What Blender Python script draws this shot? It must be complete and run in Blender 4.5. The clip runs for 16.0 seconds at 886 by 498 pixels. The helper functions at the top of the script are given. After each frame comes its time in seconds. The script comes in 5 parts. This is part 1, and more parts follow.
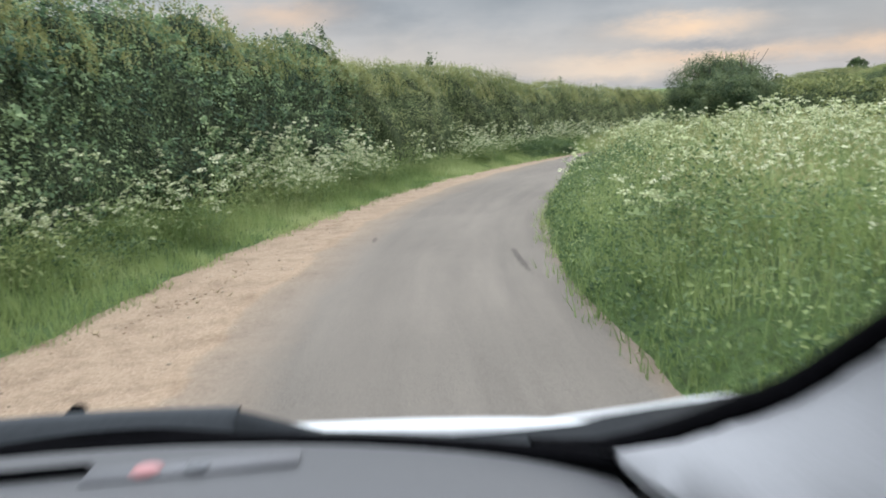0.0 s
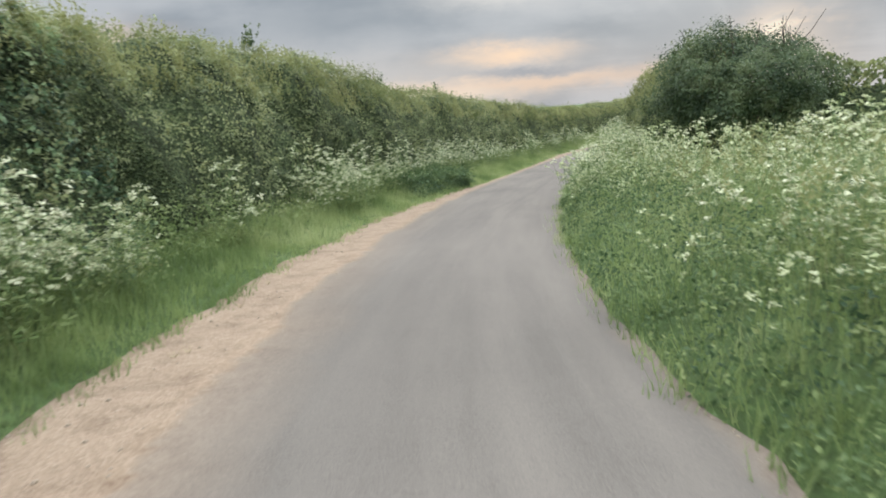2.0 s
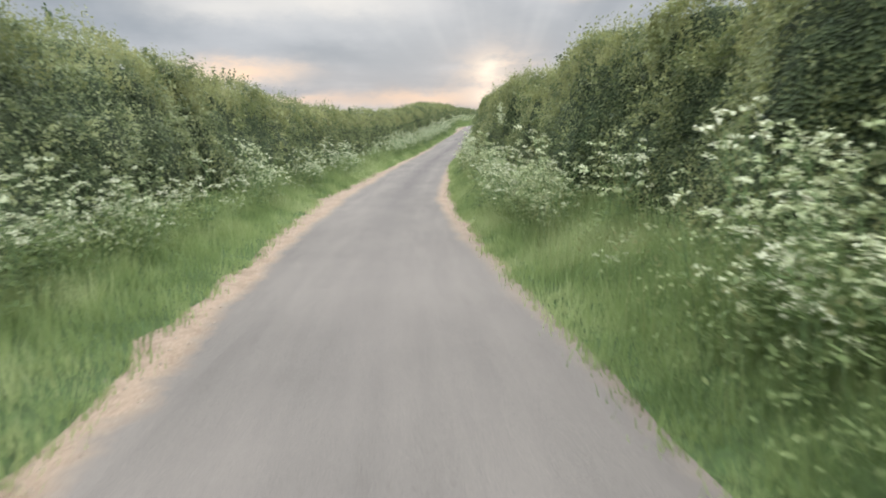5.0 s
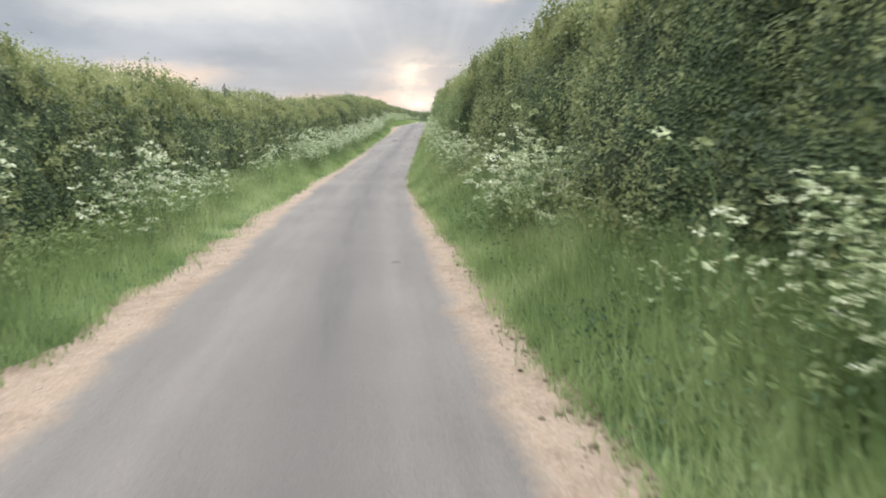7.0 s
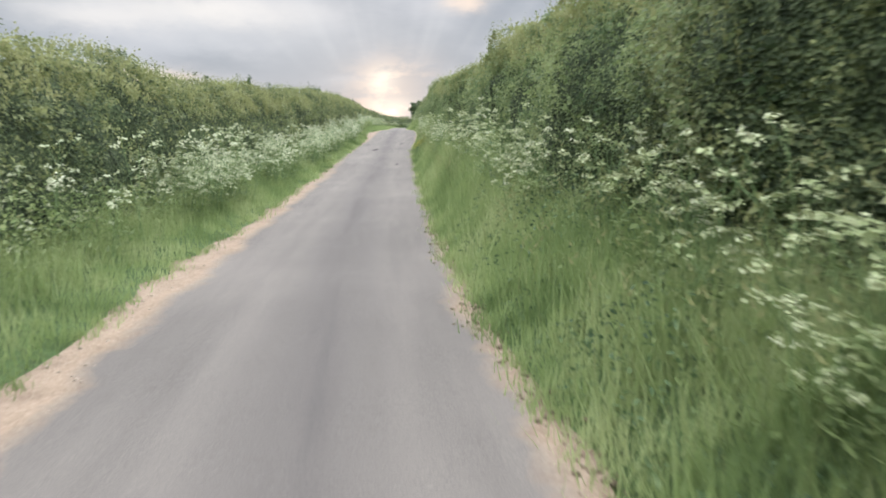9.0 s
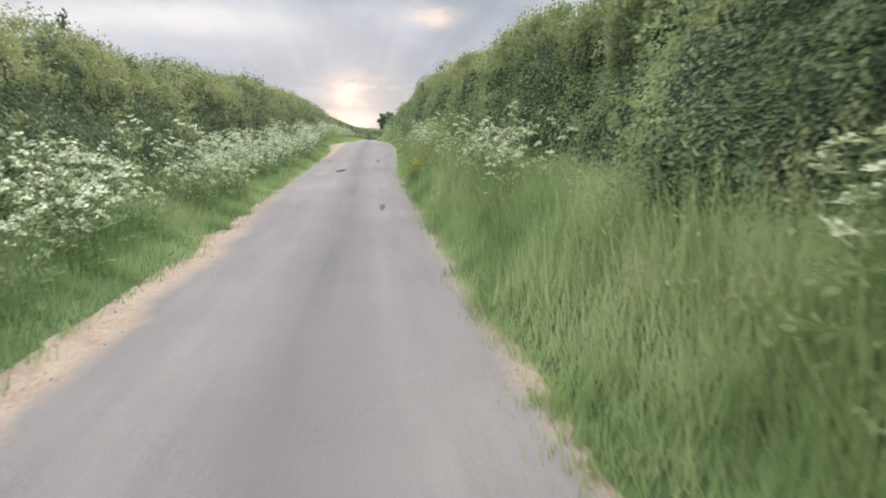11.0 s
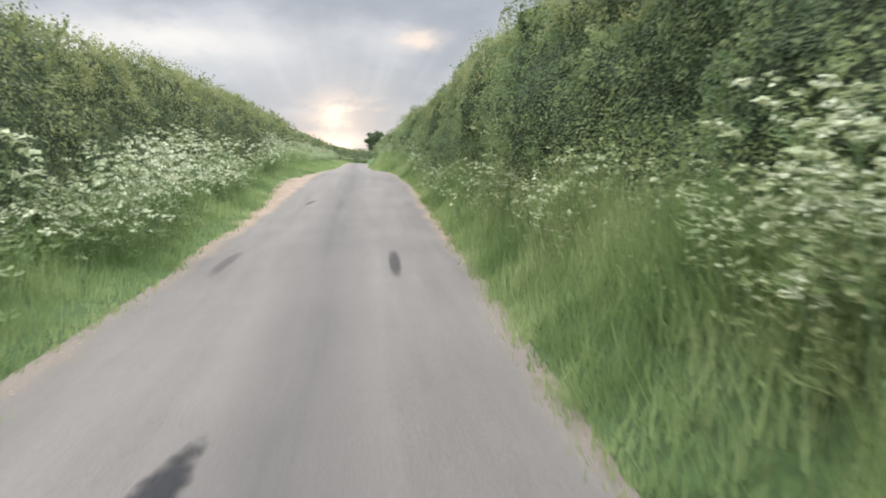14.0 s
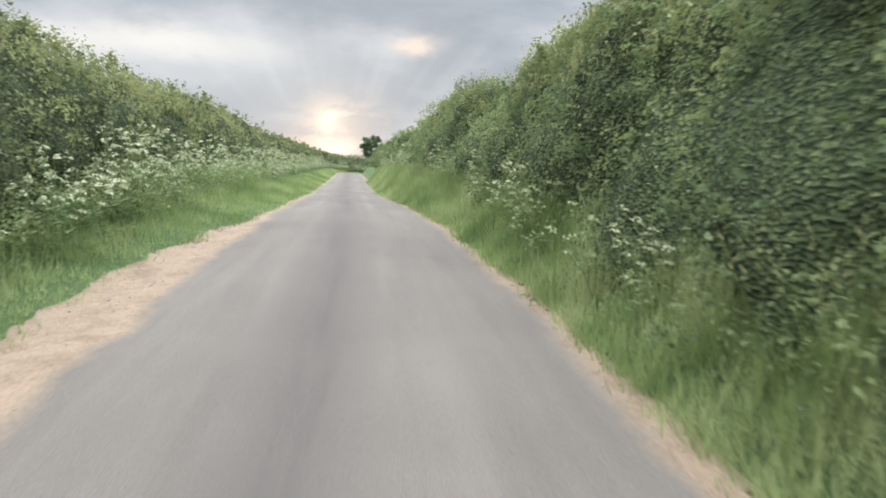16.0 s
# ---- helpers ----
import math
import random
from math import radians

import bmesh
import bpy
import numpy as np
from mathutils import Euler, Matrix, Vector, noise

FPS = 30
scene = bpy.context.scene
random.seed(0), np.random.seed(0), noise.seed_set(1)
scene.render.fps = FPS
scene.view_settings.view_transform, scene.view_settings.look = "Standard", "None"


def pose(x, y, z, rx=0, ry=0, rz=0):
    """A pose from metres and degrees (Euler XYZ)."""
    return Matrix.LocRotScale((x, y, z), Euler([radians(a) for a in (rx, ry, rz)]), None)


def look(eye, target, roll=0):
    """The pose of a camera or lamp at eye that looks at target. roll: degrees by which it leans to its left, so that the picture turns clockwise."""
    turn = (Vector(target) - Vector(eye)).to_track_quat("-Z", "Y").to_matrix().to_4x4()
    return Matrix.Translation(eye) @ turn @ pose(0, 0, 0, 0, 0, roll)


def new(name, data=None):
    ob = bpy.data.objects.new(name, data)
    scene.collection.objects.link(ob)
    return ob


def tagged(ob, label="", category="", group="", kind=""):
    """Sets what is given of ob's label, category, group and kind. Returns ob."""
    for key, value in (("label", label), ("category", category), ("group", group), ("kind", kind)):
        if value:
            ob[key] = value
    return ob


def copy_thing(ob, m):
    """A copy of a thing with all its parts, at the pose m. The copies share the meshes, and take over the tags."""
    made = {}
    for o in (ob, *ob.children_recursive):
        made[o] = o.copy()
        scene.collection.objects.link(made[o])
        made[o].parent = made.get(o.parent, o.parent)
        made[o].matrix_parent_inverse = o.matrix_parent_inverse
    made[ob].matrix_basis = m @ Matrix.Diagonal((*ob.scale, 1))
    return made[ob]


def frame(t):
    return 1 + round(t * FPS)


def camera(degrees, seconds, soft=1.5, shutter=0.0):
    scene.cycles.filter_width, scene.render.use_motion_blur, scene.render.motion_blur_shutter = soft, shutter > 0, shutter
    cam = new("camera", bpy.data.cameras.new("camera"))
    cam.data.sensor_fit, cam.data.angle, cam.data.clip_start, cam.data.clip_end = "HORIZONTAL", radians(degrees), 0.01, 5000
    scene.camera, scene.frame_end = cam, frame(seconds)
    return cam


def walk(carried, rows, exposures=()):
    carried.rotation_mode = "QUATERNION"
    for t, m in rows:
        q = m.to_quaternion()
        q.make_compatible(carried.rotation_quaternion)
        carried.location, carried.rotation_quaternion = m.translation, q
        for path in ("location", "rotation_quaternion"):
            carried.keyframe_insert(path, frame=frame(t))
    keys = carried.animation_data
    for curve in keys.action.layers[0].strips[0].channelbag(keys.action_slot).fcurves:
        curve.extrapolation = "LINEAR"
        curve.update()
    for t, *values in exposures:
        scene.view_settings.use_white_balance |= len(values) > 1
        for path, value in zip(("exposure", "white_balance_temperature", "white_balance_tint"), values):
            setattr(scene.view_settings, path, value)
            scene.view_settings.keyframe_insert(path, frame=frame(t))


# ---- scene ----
cam = camera(63.4, 16.0, soft=1.8, shutter=0.18)
# the lane's ground line under the walk, from south to north-east
LANE = [
    (3.88, -37.61, 1.39), (2.77, -26.83, 0.62), (1.66, -16.06, -0.15), (0.66, -6.36, -0.85), (-0.01, 0.11, -1.31),
    (-0.21, 6.60, -1.73), (0.75, 13.02, -2.13), (2.68, 19.22, -2.53), (5.27, 25.18, -2.88), (8.25, 30.96, -3.21),
    (12.10, 37.49, -3.55), (16.24, 43.84, -3.79), (21.16, 50.97, -4.04), (26.25, 57.99, -4.17), (31.57, 64.83, -4.21),
    (37.05, 71.55, -4.13), (42.54, 78.25, -3.98), (48.05, 84.94, -3.79), (53.60, 91.59, -3.52), (60.62, 99.84, -3.16),
    (67.45, 108.25, -3.18), (77.80, 120.79, -3.16), (88.14, 133.33, -3.10), (96.80, 143.80, -3.08), (103.3, 150.0, -3.16),
    (110.9, 154.8, -3.37), (122.0, 159.3, -3.72), (150.5, 168.6, -4.62),
]
# the walk: seconds, place in metres, turn in degrees
ROWS = [
    (0.0, 0.00, 0.00, 0.000, 76.93, 2.63, -0.61),
    (0.5, -0.19, 2.25, -0.152, 77.40, 3.19, -2.63),
    (1.0, -0.26, 4.59, -0.304, 77.64, 3.47, -5.35),
    (1.5, -0.19, 7.02, -0.459, 78.00, 3.45, -9.08),
    (2.0, 0.08, 9.61, -0.622, 78.27, 3.13, -13.56),
    (2.5, 0.60, 12.43, -0.798, 78.32, 2.12, -17.89),
    (3.0, 1.43, 15.58, -1.000, 78.52, 0.78, -22.03),
    (3.5, 2.62, 19.06, -1.216, 78.88, -0.08, -25.84),
    (4.0, 4.14, 22.77, -1.437, 79.08, -0.36, -29.00),
    (4.5, 5.92, 26.56, -1.661, 79.36, -0.34, -31.84),
    (5.0, 7.87, 30.29, -1.874, 79.44, -0.19, -34.28),
    (5.5, 9.90, 33.87, -2.070, 79.46, 0.05, -36.31),
    (6.0, 11.94, 37.24, -2.239, 79.56, 0.33, -37.99),
    (6.5, 13.95, 40.40, -2.360, 79.66, 0.57, -39.33),
    (7.0, 15.91, 43.36, -2.480, 79.66, 0.64, -40.37),
    (7.5, 17.83, 46.18, -2.580, 79.61, 0.88, -41.11),
    (8.0, 19.70, 48.89, -2.680, 79.72, 1.02, -41.70),
    (8.5, 21.55, 51.52, -2.750, 80.01, 0.81, -42.05),
    (9.0, 23.37, 54.08, -2.810, 80.27, 0.29, -42.57),
    (9.5, 25.17, 56.55, -2.850, 80.52, -0.36, -43.21),
    (10.0, 26.96, 58.95, -2.890, 80.78, -0.98, -43.91),
    (10.5, 28.76, 61.29, -2.910, 81.07, -1.38, -44.62),
    (11.0, 30.58, 63.60, -2.920, 81.41, -1.32, -45.28),
    (11.5, 32.45, 65.92, -2.900, 81.83, -0.49, -45.86),
    (12.0, 34.39, 68.30, -2.870, 82.02, 0.39, -46.23),
    (12.5, 36.42, 70.79, -2.840, 82.11, 0.57, -46.40),
    (13.0, 38.57, 73.41, -2.800, 82.47, -0.05, -46.40),
    (13.5, 40.82, 76.16, -2.730, 82.85, -0.76, -46.30),
    (14.0, 43.14, 78.99, -2.660, 83.06, -1.18, -46.37),
    (14.5, 45.49, 81.85, -2.580, 83.04, -1.34, -46.53),
    (15.0, 47.85, 84.70, -2.500, 83.24, -1.64, -46.67),
    (15.5, 50.20, 87.54, -2.400, 83.52, -1.88, -46.75),
    (16.0, 52.53, 90.34, -2.270, 83.55, -1.84, -46.84),
]
walk(cam, [(t, pose(x, y, z, rx, ry, rz)) for t, x, y, z, rx, ry, rz in ROWS], ((0.0, -0.24, 6170, 13), (2.0, -0.21, 6170, 13), (4.0, -0.12, 6180, 14), (7.0, 0.0, 6110, 15), (11.5, 0.07, 6080, 17), (16.0, 0.11, 6150, 14)))

# ---- sky, sun ----
SUN_AZ, SUN_EL = 38.5, 9.0          # degrees east of north, degrees up


def build_sky():
    world = bpy.data.worlds.new("sky")
    world.use_nodes = True
    scene.world = world
    nt = world.node_tree
    nt.nodes.clear()
    N, L = nt.nodes.new, nt.links.new

    def math_node(op, a, b=None, clamp=False):
        n = N("ShaderNodeMath")
        n.operation, n.use_clamp = op, clamp
        for i, v in enumerate((a, b)):
            if v is None:
                continue
            if isinstance(v, (int, float)):
                n.inputs[i].default_value = v
            else:
                L(v, n.inputs[i])
        return n.outputs[0]

    def mix(f, a, b, blend="MIX"):
        n = N("ShaderNodeMix")
        n.data_type, n.blend_type = "RGBA", blend
        for i, v in ((0, f), (6, a), (7, b)):
            if isinstance(v, (int, float)):
                n.inputs[i].default_value = v
            elif isinstance(v, tuple):
                n.inputs[i].default_value = (*v, 1)
            else:
                L(v, n.inputs[i])
        return n.outputs[2]

    def smooth(v, lo, hi):
        n = N("ShaderNodeMapRange")
        n.interpolation_type = "SMOOTHSTEP"
        L(v, n.inputs[0])
        n.inputs[1].default_value, n.inputs[2].default_value = lo, hi
        return n.outputs[0]

    def noise_at(vec, scale, detail=6, rough=0.55):
        n = N("ShaderNodeTexNoise")
        n.inputs["Scale"].default_value, n.inputs["Detail"].default_value = scale, detail
        n.inputs["Roughness"].default_value = rough
        L(vec, n.inputs["Vector"])
        return n.outputs["Fac"]

    coord = N("ShaderNodeTexCoord").outputs["Generated"]
    sep = N("ShaderNodeSeparateXYZ")
    L(coord, sep.inputs[0])
    x, y, z = sep.outputs
    # turn so that the sun stands on the +v axis
    a = radians(SUN_AZ)
    u = math_node("SUBTRACT", math_node("MULTIPLY", x, math.cos(a)), math_node("MULTIPLY", y, math.sin(a)))
    v = math_node("ADD", math_node("MULTIPLY", x, math.sin(a)), math_node("MULTIPLY", y, math.cos(a)))
    up = math_node("MAXIMUM", z, 0.0)
    # cloud layer seen in perspective: flat streaks low down
    lift = math_node("ADD", up, 0.055)
    comb = N("ShaderNodeCombineXYZ")
    L(math_node("DIVIDE", u, lift), comb.inputs[0])
    L(math_node("DIVIDE", v, lift), comb.inputs[1])
    plane = comb.outputs[0]
    comb2 = N("ShaderNodeCombineXYZ")
    L(math_node("MULTIPLY", u, 5.5), comb2.inputs[0])
    L(math_node("MULTIPLY", v, 5.5), comb2.inputs[1])
    L(math_node("MULTIPLY", z, 13.0), comb2.inputs[2])
    bank = comb2.outputs[0]
    big = noise_at(bank, 1.0, 5, 0.5)
    fine = noise_at(plane, 0.55, 7, 0.6)
    cover = math_node("ADD", math_node("MULTIPLY", big, 0.78), math_node("MULTIPLY", fine, 0.22))
    grey = mix(smooth(cover, 0.37, 0.62), (0.378, 0.424, 0.450), (0.605, 0.632, 0.632))
    # breaks and banks of cloud: degrees right of the sun, degrees up, half widths, colour, share
    wob = math_node("MULTIPLY", math_node("SUBTRACT", noise_at(bank, 2.2, 6, 0.6), 0.5), 6.0)
    wob2 = math_node("MULTIPLY", math_node("SUBTRACT", noise_at(bank, 2.9, 6, 0.65), 0.5), 2.0)
    az = math_node("ADD", math_node("MULTIPLY", math_node("ARCTAN2", u, v), 57.3), wob)
    el = math_node("ADD", math_node("MULTIPLY", z, 57.3), wob2)
    sky_col = grey
    WHITE, WARM, DARK = (1.0, 0.96, 0.84), (1.05, 0.78, 0.55), (0.345, 0.390, 0.412)
    for a0, e0, wa, we, col, share in ((-42, 1.6, 26, 2.4, (0.80, 0.745, 0.66), 0.85), (-10, 6.5, 16, 3.4, (0.66, 0.685, 0.665), 0.6), (-12, 12.2, 9, 1.3, DARK, 0.8), (7, 12.4, 8, 1.3, DARK, 0.75), (-33, 6.5, 9, 2.4, DARK, 0.6),
                                       (-13, 4.7, 5, 0.8, DARK, 0.55), (14, 6.0, 9, 2.5, DARK, 0.35), (-13, 8.4, 7.0, 1.2, WHITE, 0.78), (-21, 7.6, 5, 1.0, WHITE, 0.6), (-29, 9.5, 5, 1.0, WHITE, 0.5),
                                       (5.8, 9.3, 1.8, 0.7, (1.0, 0.84, 0.66), 0.9), (-25, 0.5, 7, 0.9, (1.05, 0.88, 0.68), 0.9), (-20, 3.2, 4.2, 0.75, (1.16, 0.87, 0.60), 1.0), (-5, 1.3, 5, 0.7, WARM, 0.8), (-17, 1.0, 8, 0.6, WARM, 0.7), (-50, 5.4, 4, 1.0, WARM, 0.7),
                                       (-61, 4.8, 6, 1.3, WHITE, 0.8), (-18.5, 1.8, 4.5, 0.35, (0.43, 0.46, 0.48), 0.85)):
        da = math_node("DIVIDE", math_node("SUBTRACT", az, float(a0)), float(wa))
        de = math_node("DIVIDE", math_node("SUBTRACT", el, float(e0)), float(we))
        q2 = math_node("ADD", math_node("MULTIPLY", da, da), math_node("MULTIPLY", de, de))
        sky_col = mix(math_node("MULTIPLY", math_node("POWER", 2.718, math_node("MULTIPLY", q2, -1.0)), float(share), True), sky_col, col)
    # beams that fan out upwards from the hidden sun
    fan = math_node("ARCTAN2", u, math_node("ADD", z, 0.05))
    comb3 = N("ShaderNodeCombineXYZ")
    L(fan, comb3.inputs[0])
    beam = smooth(noise_at(comb3.outputs[0], 5.0, 2, 0.5), 0.42, 0.72)
    beam = math_node("MULTIPLY", beam, math_node("MULTIPLY", smooth(z, 0.06, 0.12), math_node("SUBTRACT", 1.0, smooth(z, 0.15, 0.21))))
    beam = math_node("MULTIPLY", beam, smooth(v, 0.88, 0.97))
    sky_col = mix(math_node("MULTIPLY", beam, 0.20), sky_col, (0.80, 0.82, 0.77))
    # bright break where the sun is behind thin cloud
    rift = smooth(noise_at(bank, 3.2, 5, 0.6), 0.42, 0.60)
    for u0, z0, wu, wz, col in ((0.0, 0.055, 0.052, 0.034, (0.98, 0.82, 0.65)), (-0.010, 0.060, 0.018, 0.015, (1.20, 1.08, 0.85)), (0.004, 0.024, 0.028, 0.014, (1.40, 1.24, 0.95))):
        du = math_node("DIVIDE", math_node("SUBTRACT", u, u0), wu)
        dz = math_node("DIVIDE", math_node("SUBTRACT", z, z0), wz)
        r2 = math_node("ADD", math_node("MULTIPLY", du, du), math_node("MULTIPLY", dz, dz))
        glow = math_node("MULTIPLY", math_node("POWER", 2.718, math_node("MULTIPLY", r2, -1.0)), smooth(v, 0.0, 0.5))
        glow = math_node("MULTIPLY", glow, math_node("ADD", math_node("MULTIPLY", rift, 0.55), 0.5))
        sky_col = mix(math_node("MULTIPLY", glow, 1.0, True), sky_col, col)
    # overcast vault: brighter towards the zenith
    vault = math_node("ADD", 1.0, math_node("MULTIPLY", smooth(z, 0.20, 0.58), VAULT))
    cloud = N("ShaderNodeBackground")
    L(sky_col, cloud.inputs[0])
    L(vault, cloud.inputs[1])
    tex = N("ShaderNodeTexSky")
    tex.sky_type, tex.sun_disc = "NISHITA", False
    tex.sun_elevation, tex.sun_rotation = radians(SUN_EL), radians(SUN_AZ)
    clear = N("ShaderNodeBackground")
    L(tex.outputs[0], clear.inputs[0])
    clear.inputs[1].default_value = 0.08
    both = N("ShaderNodeMixShader")
    both.inputs[0].default_value = 0.98
    L(clear.outputs[0], both.inputs[1])
    L(cloud.outputs[0], both.inputs[2])
    out = N("ShaderNodeOutputWorld")
    L(both.outputs[0], out.inputs[0])


VAULT = 6.8
build_sky()
sun_data = bpy.data.lights.new("sun", "SUN")
sun_data.energy, sun_data.angle, sun_data.color = 0.9, radians(16), (1.0, 0.90, 0.78)
sun = new("sun", sun_data)
sun.matrix_world = look((0, 0, 0), (-math.sin(radians(SUN_AZ)), -math.cos(radians(SUN_AZ)), -math.tan(radians(SUN_EL))))


# ---- materials ----
class Nodes:
    """A material's node tree with short calls."""

    def __init__(self, name):
        self.mat = bpy.data.materials.new(name)
        self.mat.use_nodes = True
        self.nt = self.mat.node_tree
        self.nt.nodes.clear()
        self.out = self.add("ShaderNodeOutputMaterial")
        self.bsdf = self.add("ShaderNodeBsdfPrincipled")
        self.link(self.bsdf.outputs[0], self.out.inputs[0])

    def add(self, kind):
        return self.nt.nodes.new(kind)

    def link(self, a, b):
        self.nt.links.new(a, b)

    def noise(self, scale, detail=4, rough=0.55, vec=None):
        n = self.add("ShaderNodeTexNoise")
        n.inputs["Scale"].default_value, n.inputs["Detail"].default_value = scale, detail
        n.inputs["Roughness"].default_value = rough
        self.link(vec if vec else self.position(), n.inputs["Vector"])
        return n.outputs["Fac"]

    def position(self):
        return self.add("ShaderNodeNewGeometry").outputs["Position"]

    def island(self):
        return self.add("ShaderNodeNewGeometry").outputs["Random Per Island"]

    def uv(self):
        return self.add("ShaderNodeTexCoord").outputs["UV"]

    def range(self, v, lo, hi, a=0.0, b=1.0):
        n = self.add("ShaderNodeMapRange")
        self.link(v, n.inputs[0])
        for i, q in enumerate((lo, hi, a, b)):
            n.inputs[i + 1].default_value = q
        return n.outputs[0]

    def math(self, op, a, b):
        n = self.add("ShaderNodeMath")
        n.operation = op
        for i, v in enumerate((a, b)):
            if isinstance(v, (int, float)):
                n.inputs[i].default_value = v
            else:
                self.link(v, n.inputs[i])
        return n.outputs[0]

    def ramp(self, v, *stops):
        n = self.add("ShaderNodeValToRGB")
        el = n.color_ramp.elements
        while len(el) < len(stops):
            el.new(0.5)
        for e, (p, c) in zip(el, stops):
            e.position, e.color = p, (*c, 1)
        self.link(v, n.inputs[0])
        return n.outputs[0]

    def mix(self, f, a, b, blend="MIX"):
        n = self.add("ShaderNodeMix")
        n.data_type, n.blend_type = "RGBA", blend
        for i, v in ((0, f), (6, a), (7, b)):
            if isinstance(v, (int, float)):
                n.inputs[i].default_value = v
            elif isinstance(v, tuple):
                n.inputs[i].default_value = (*v, 1)
            else:
                self.link(v, n.inputs[i])
        return n.outputs[2]

    def color(self, c):
        if isinstance(c, tuple):
            self.bsdf.inputs["Base Color"].default_value = (*c, 1)
        else:
            self.link(c, self.bsdf.inputs["Base Color"])
        return self

    def gloss(self, rough, spec=0.3, metal=0.0):
        self.bsdf.inputs["Roughness"].default_value = rough
        self.bsdf.inputs["Specular IOR Level"].default_value = spec
        self.bsdf.inputs["Metallic"].default_value = metal
        return self

    def bump(self, height, strength=0.4, dist=0.02):
        n = self.add("ShaderNodeBump")
        n.inputs["Strength"].default_value, n.inputs["Distance"].default_value = strength, dist
        self.link(height, n.inputs["Height"])
        self.link(n.outputs[0], self.bsdf.inputs["Normal"])
        return self

    def thin(self, c, share):
        """Light that comes through a leaf."""
        t = self.add("ShaderNodeBsdfTranslucent")
        self.link(c, t.inputs[0])
        m = self.add("ShaderNodeMixShader")
        m.inputs[0].default_value = share
        self.link(self.bsdf.outputs[0], m.inputs[1])
        self.link(t.outputs[0], m.inputs[2])
        self.link(m.outputs[0], self.out.inputs[0])
        return self


def leaf_material(name, dark, mid, light, share=0.3, patch=0.45, rough=0.55):
    m = Nodes(name)
    broad = m.math("MULTIPLY", m.range(m.noise(patch, 3, 0.6), 0.34, 0.66), 0.42)
    spray = m.math("MULTIPLY", m.range(m.noise(patch * 3.6, 2, 0.6), 0.36, 0.64), 0.42)
    v = m.math("ADD", m.math("MULTIPLY", m.island(), 0.16), m.math("ADD", broad, spray))
    c = m.ramp(v, (0.22, dark), (0.5, mid), (0.8, light))
    m.color(c).gloss(rough, 0.25).thin(c, share)
    return m.mat


def plain(name, c, rough=0.6, spec=0.3, grain=30.0, spread=0.25, bump=0.0, metal=0.0):
    m = Nodes(name)
    n = m.noise(grain, 5)
    d = tuple(k * (1 - spread) for k in c)
    e = tuple(min(1.0, k * (1 + spread)) for k in c)
    m.color(m.ramp(n, (0.3, d), (0.7, e))).gloss(rough, spec, metal)
    if bump:
        m.bump(n, bump, 0.01)
    return m.mat


def sand(m):
    """Pale gravelly sand: its colour, and the height of its grains."""
    v = m.add("ShaderNodeTexVoronoi")
    v.inputs["Scale"].default_value = 55
    m.link(m.position(), v.inputs["Vector"])
    stones = m.ramp(v.outputs["Color"], (0.2, (0.176, 0.126, 0.086)), (0.5, (0.255, 0.188, 0.129)), (0.85, (0.345, 0.271, 0.198)))
    soil = m.ramp(m.noise(3.2, 6, 0.65), (0.32, (0.145, 0.097, 0.065)), (0.55, (0.265, 0.195, 0.137)))
    return m.mix(0.6, stones, soil), v.outputs["Distance"]


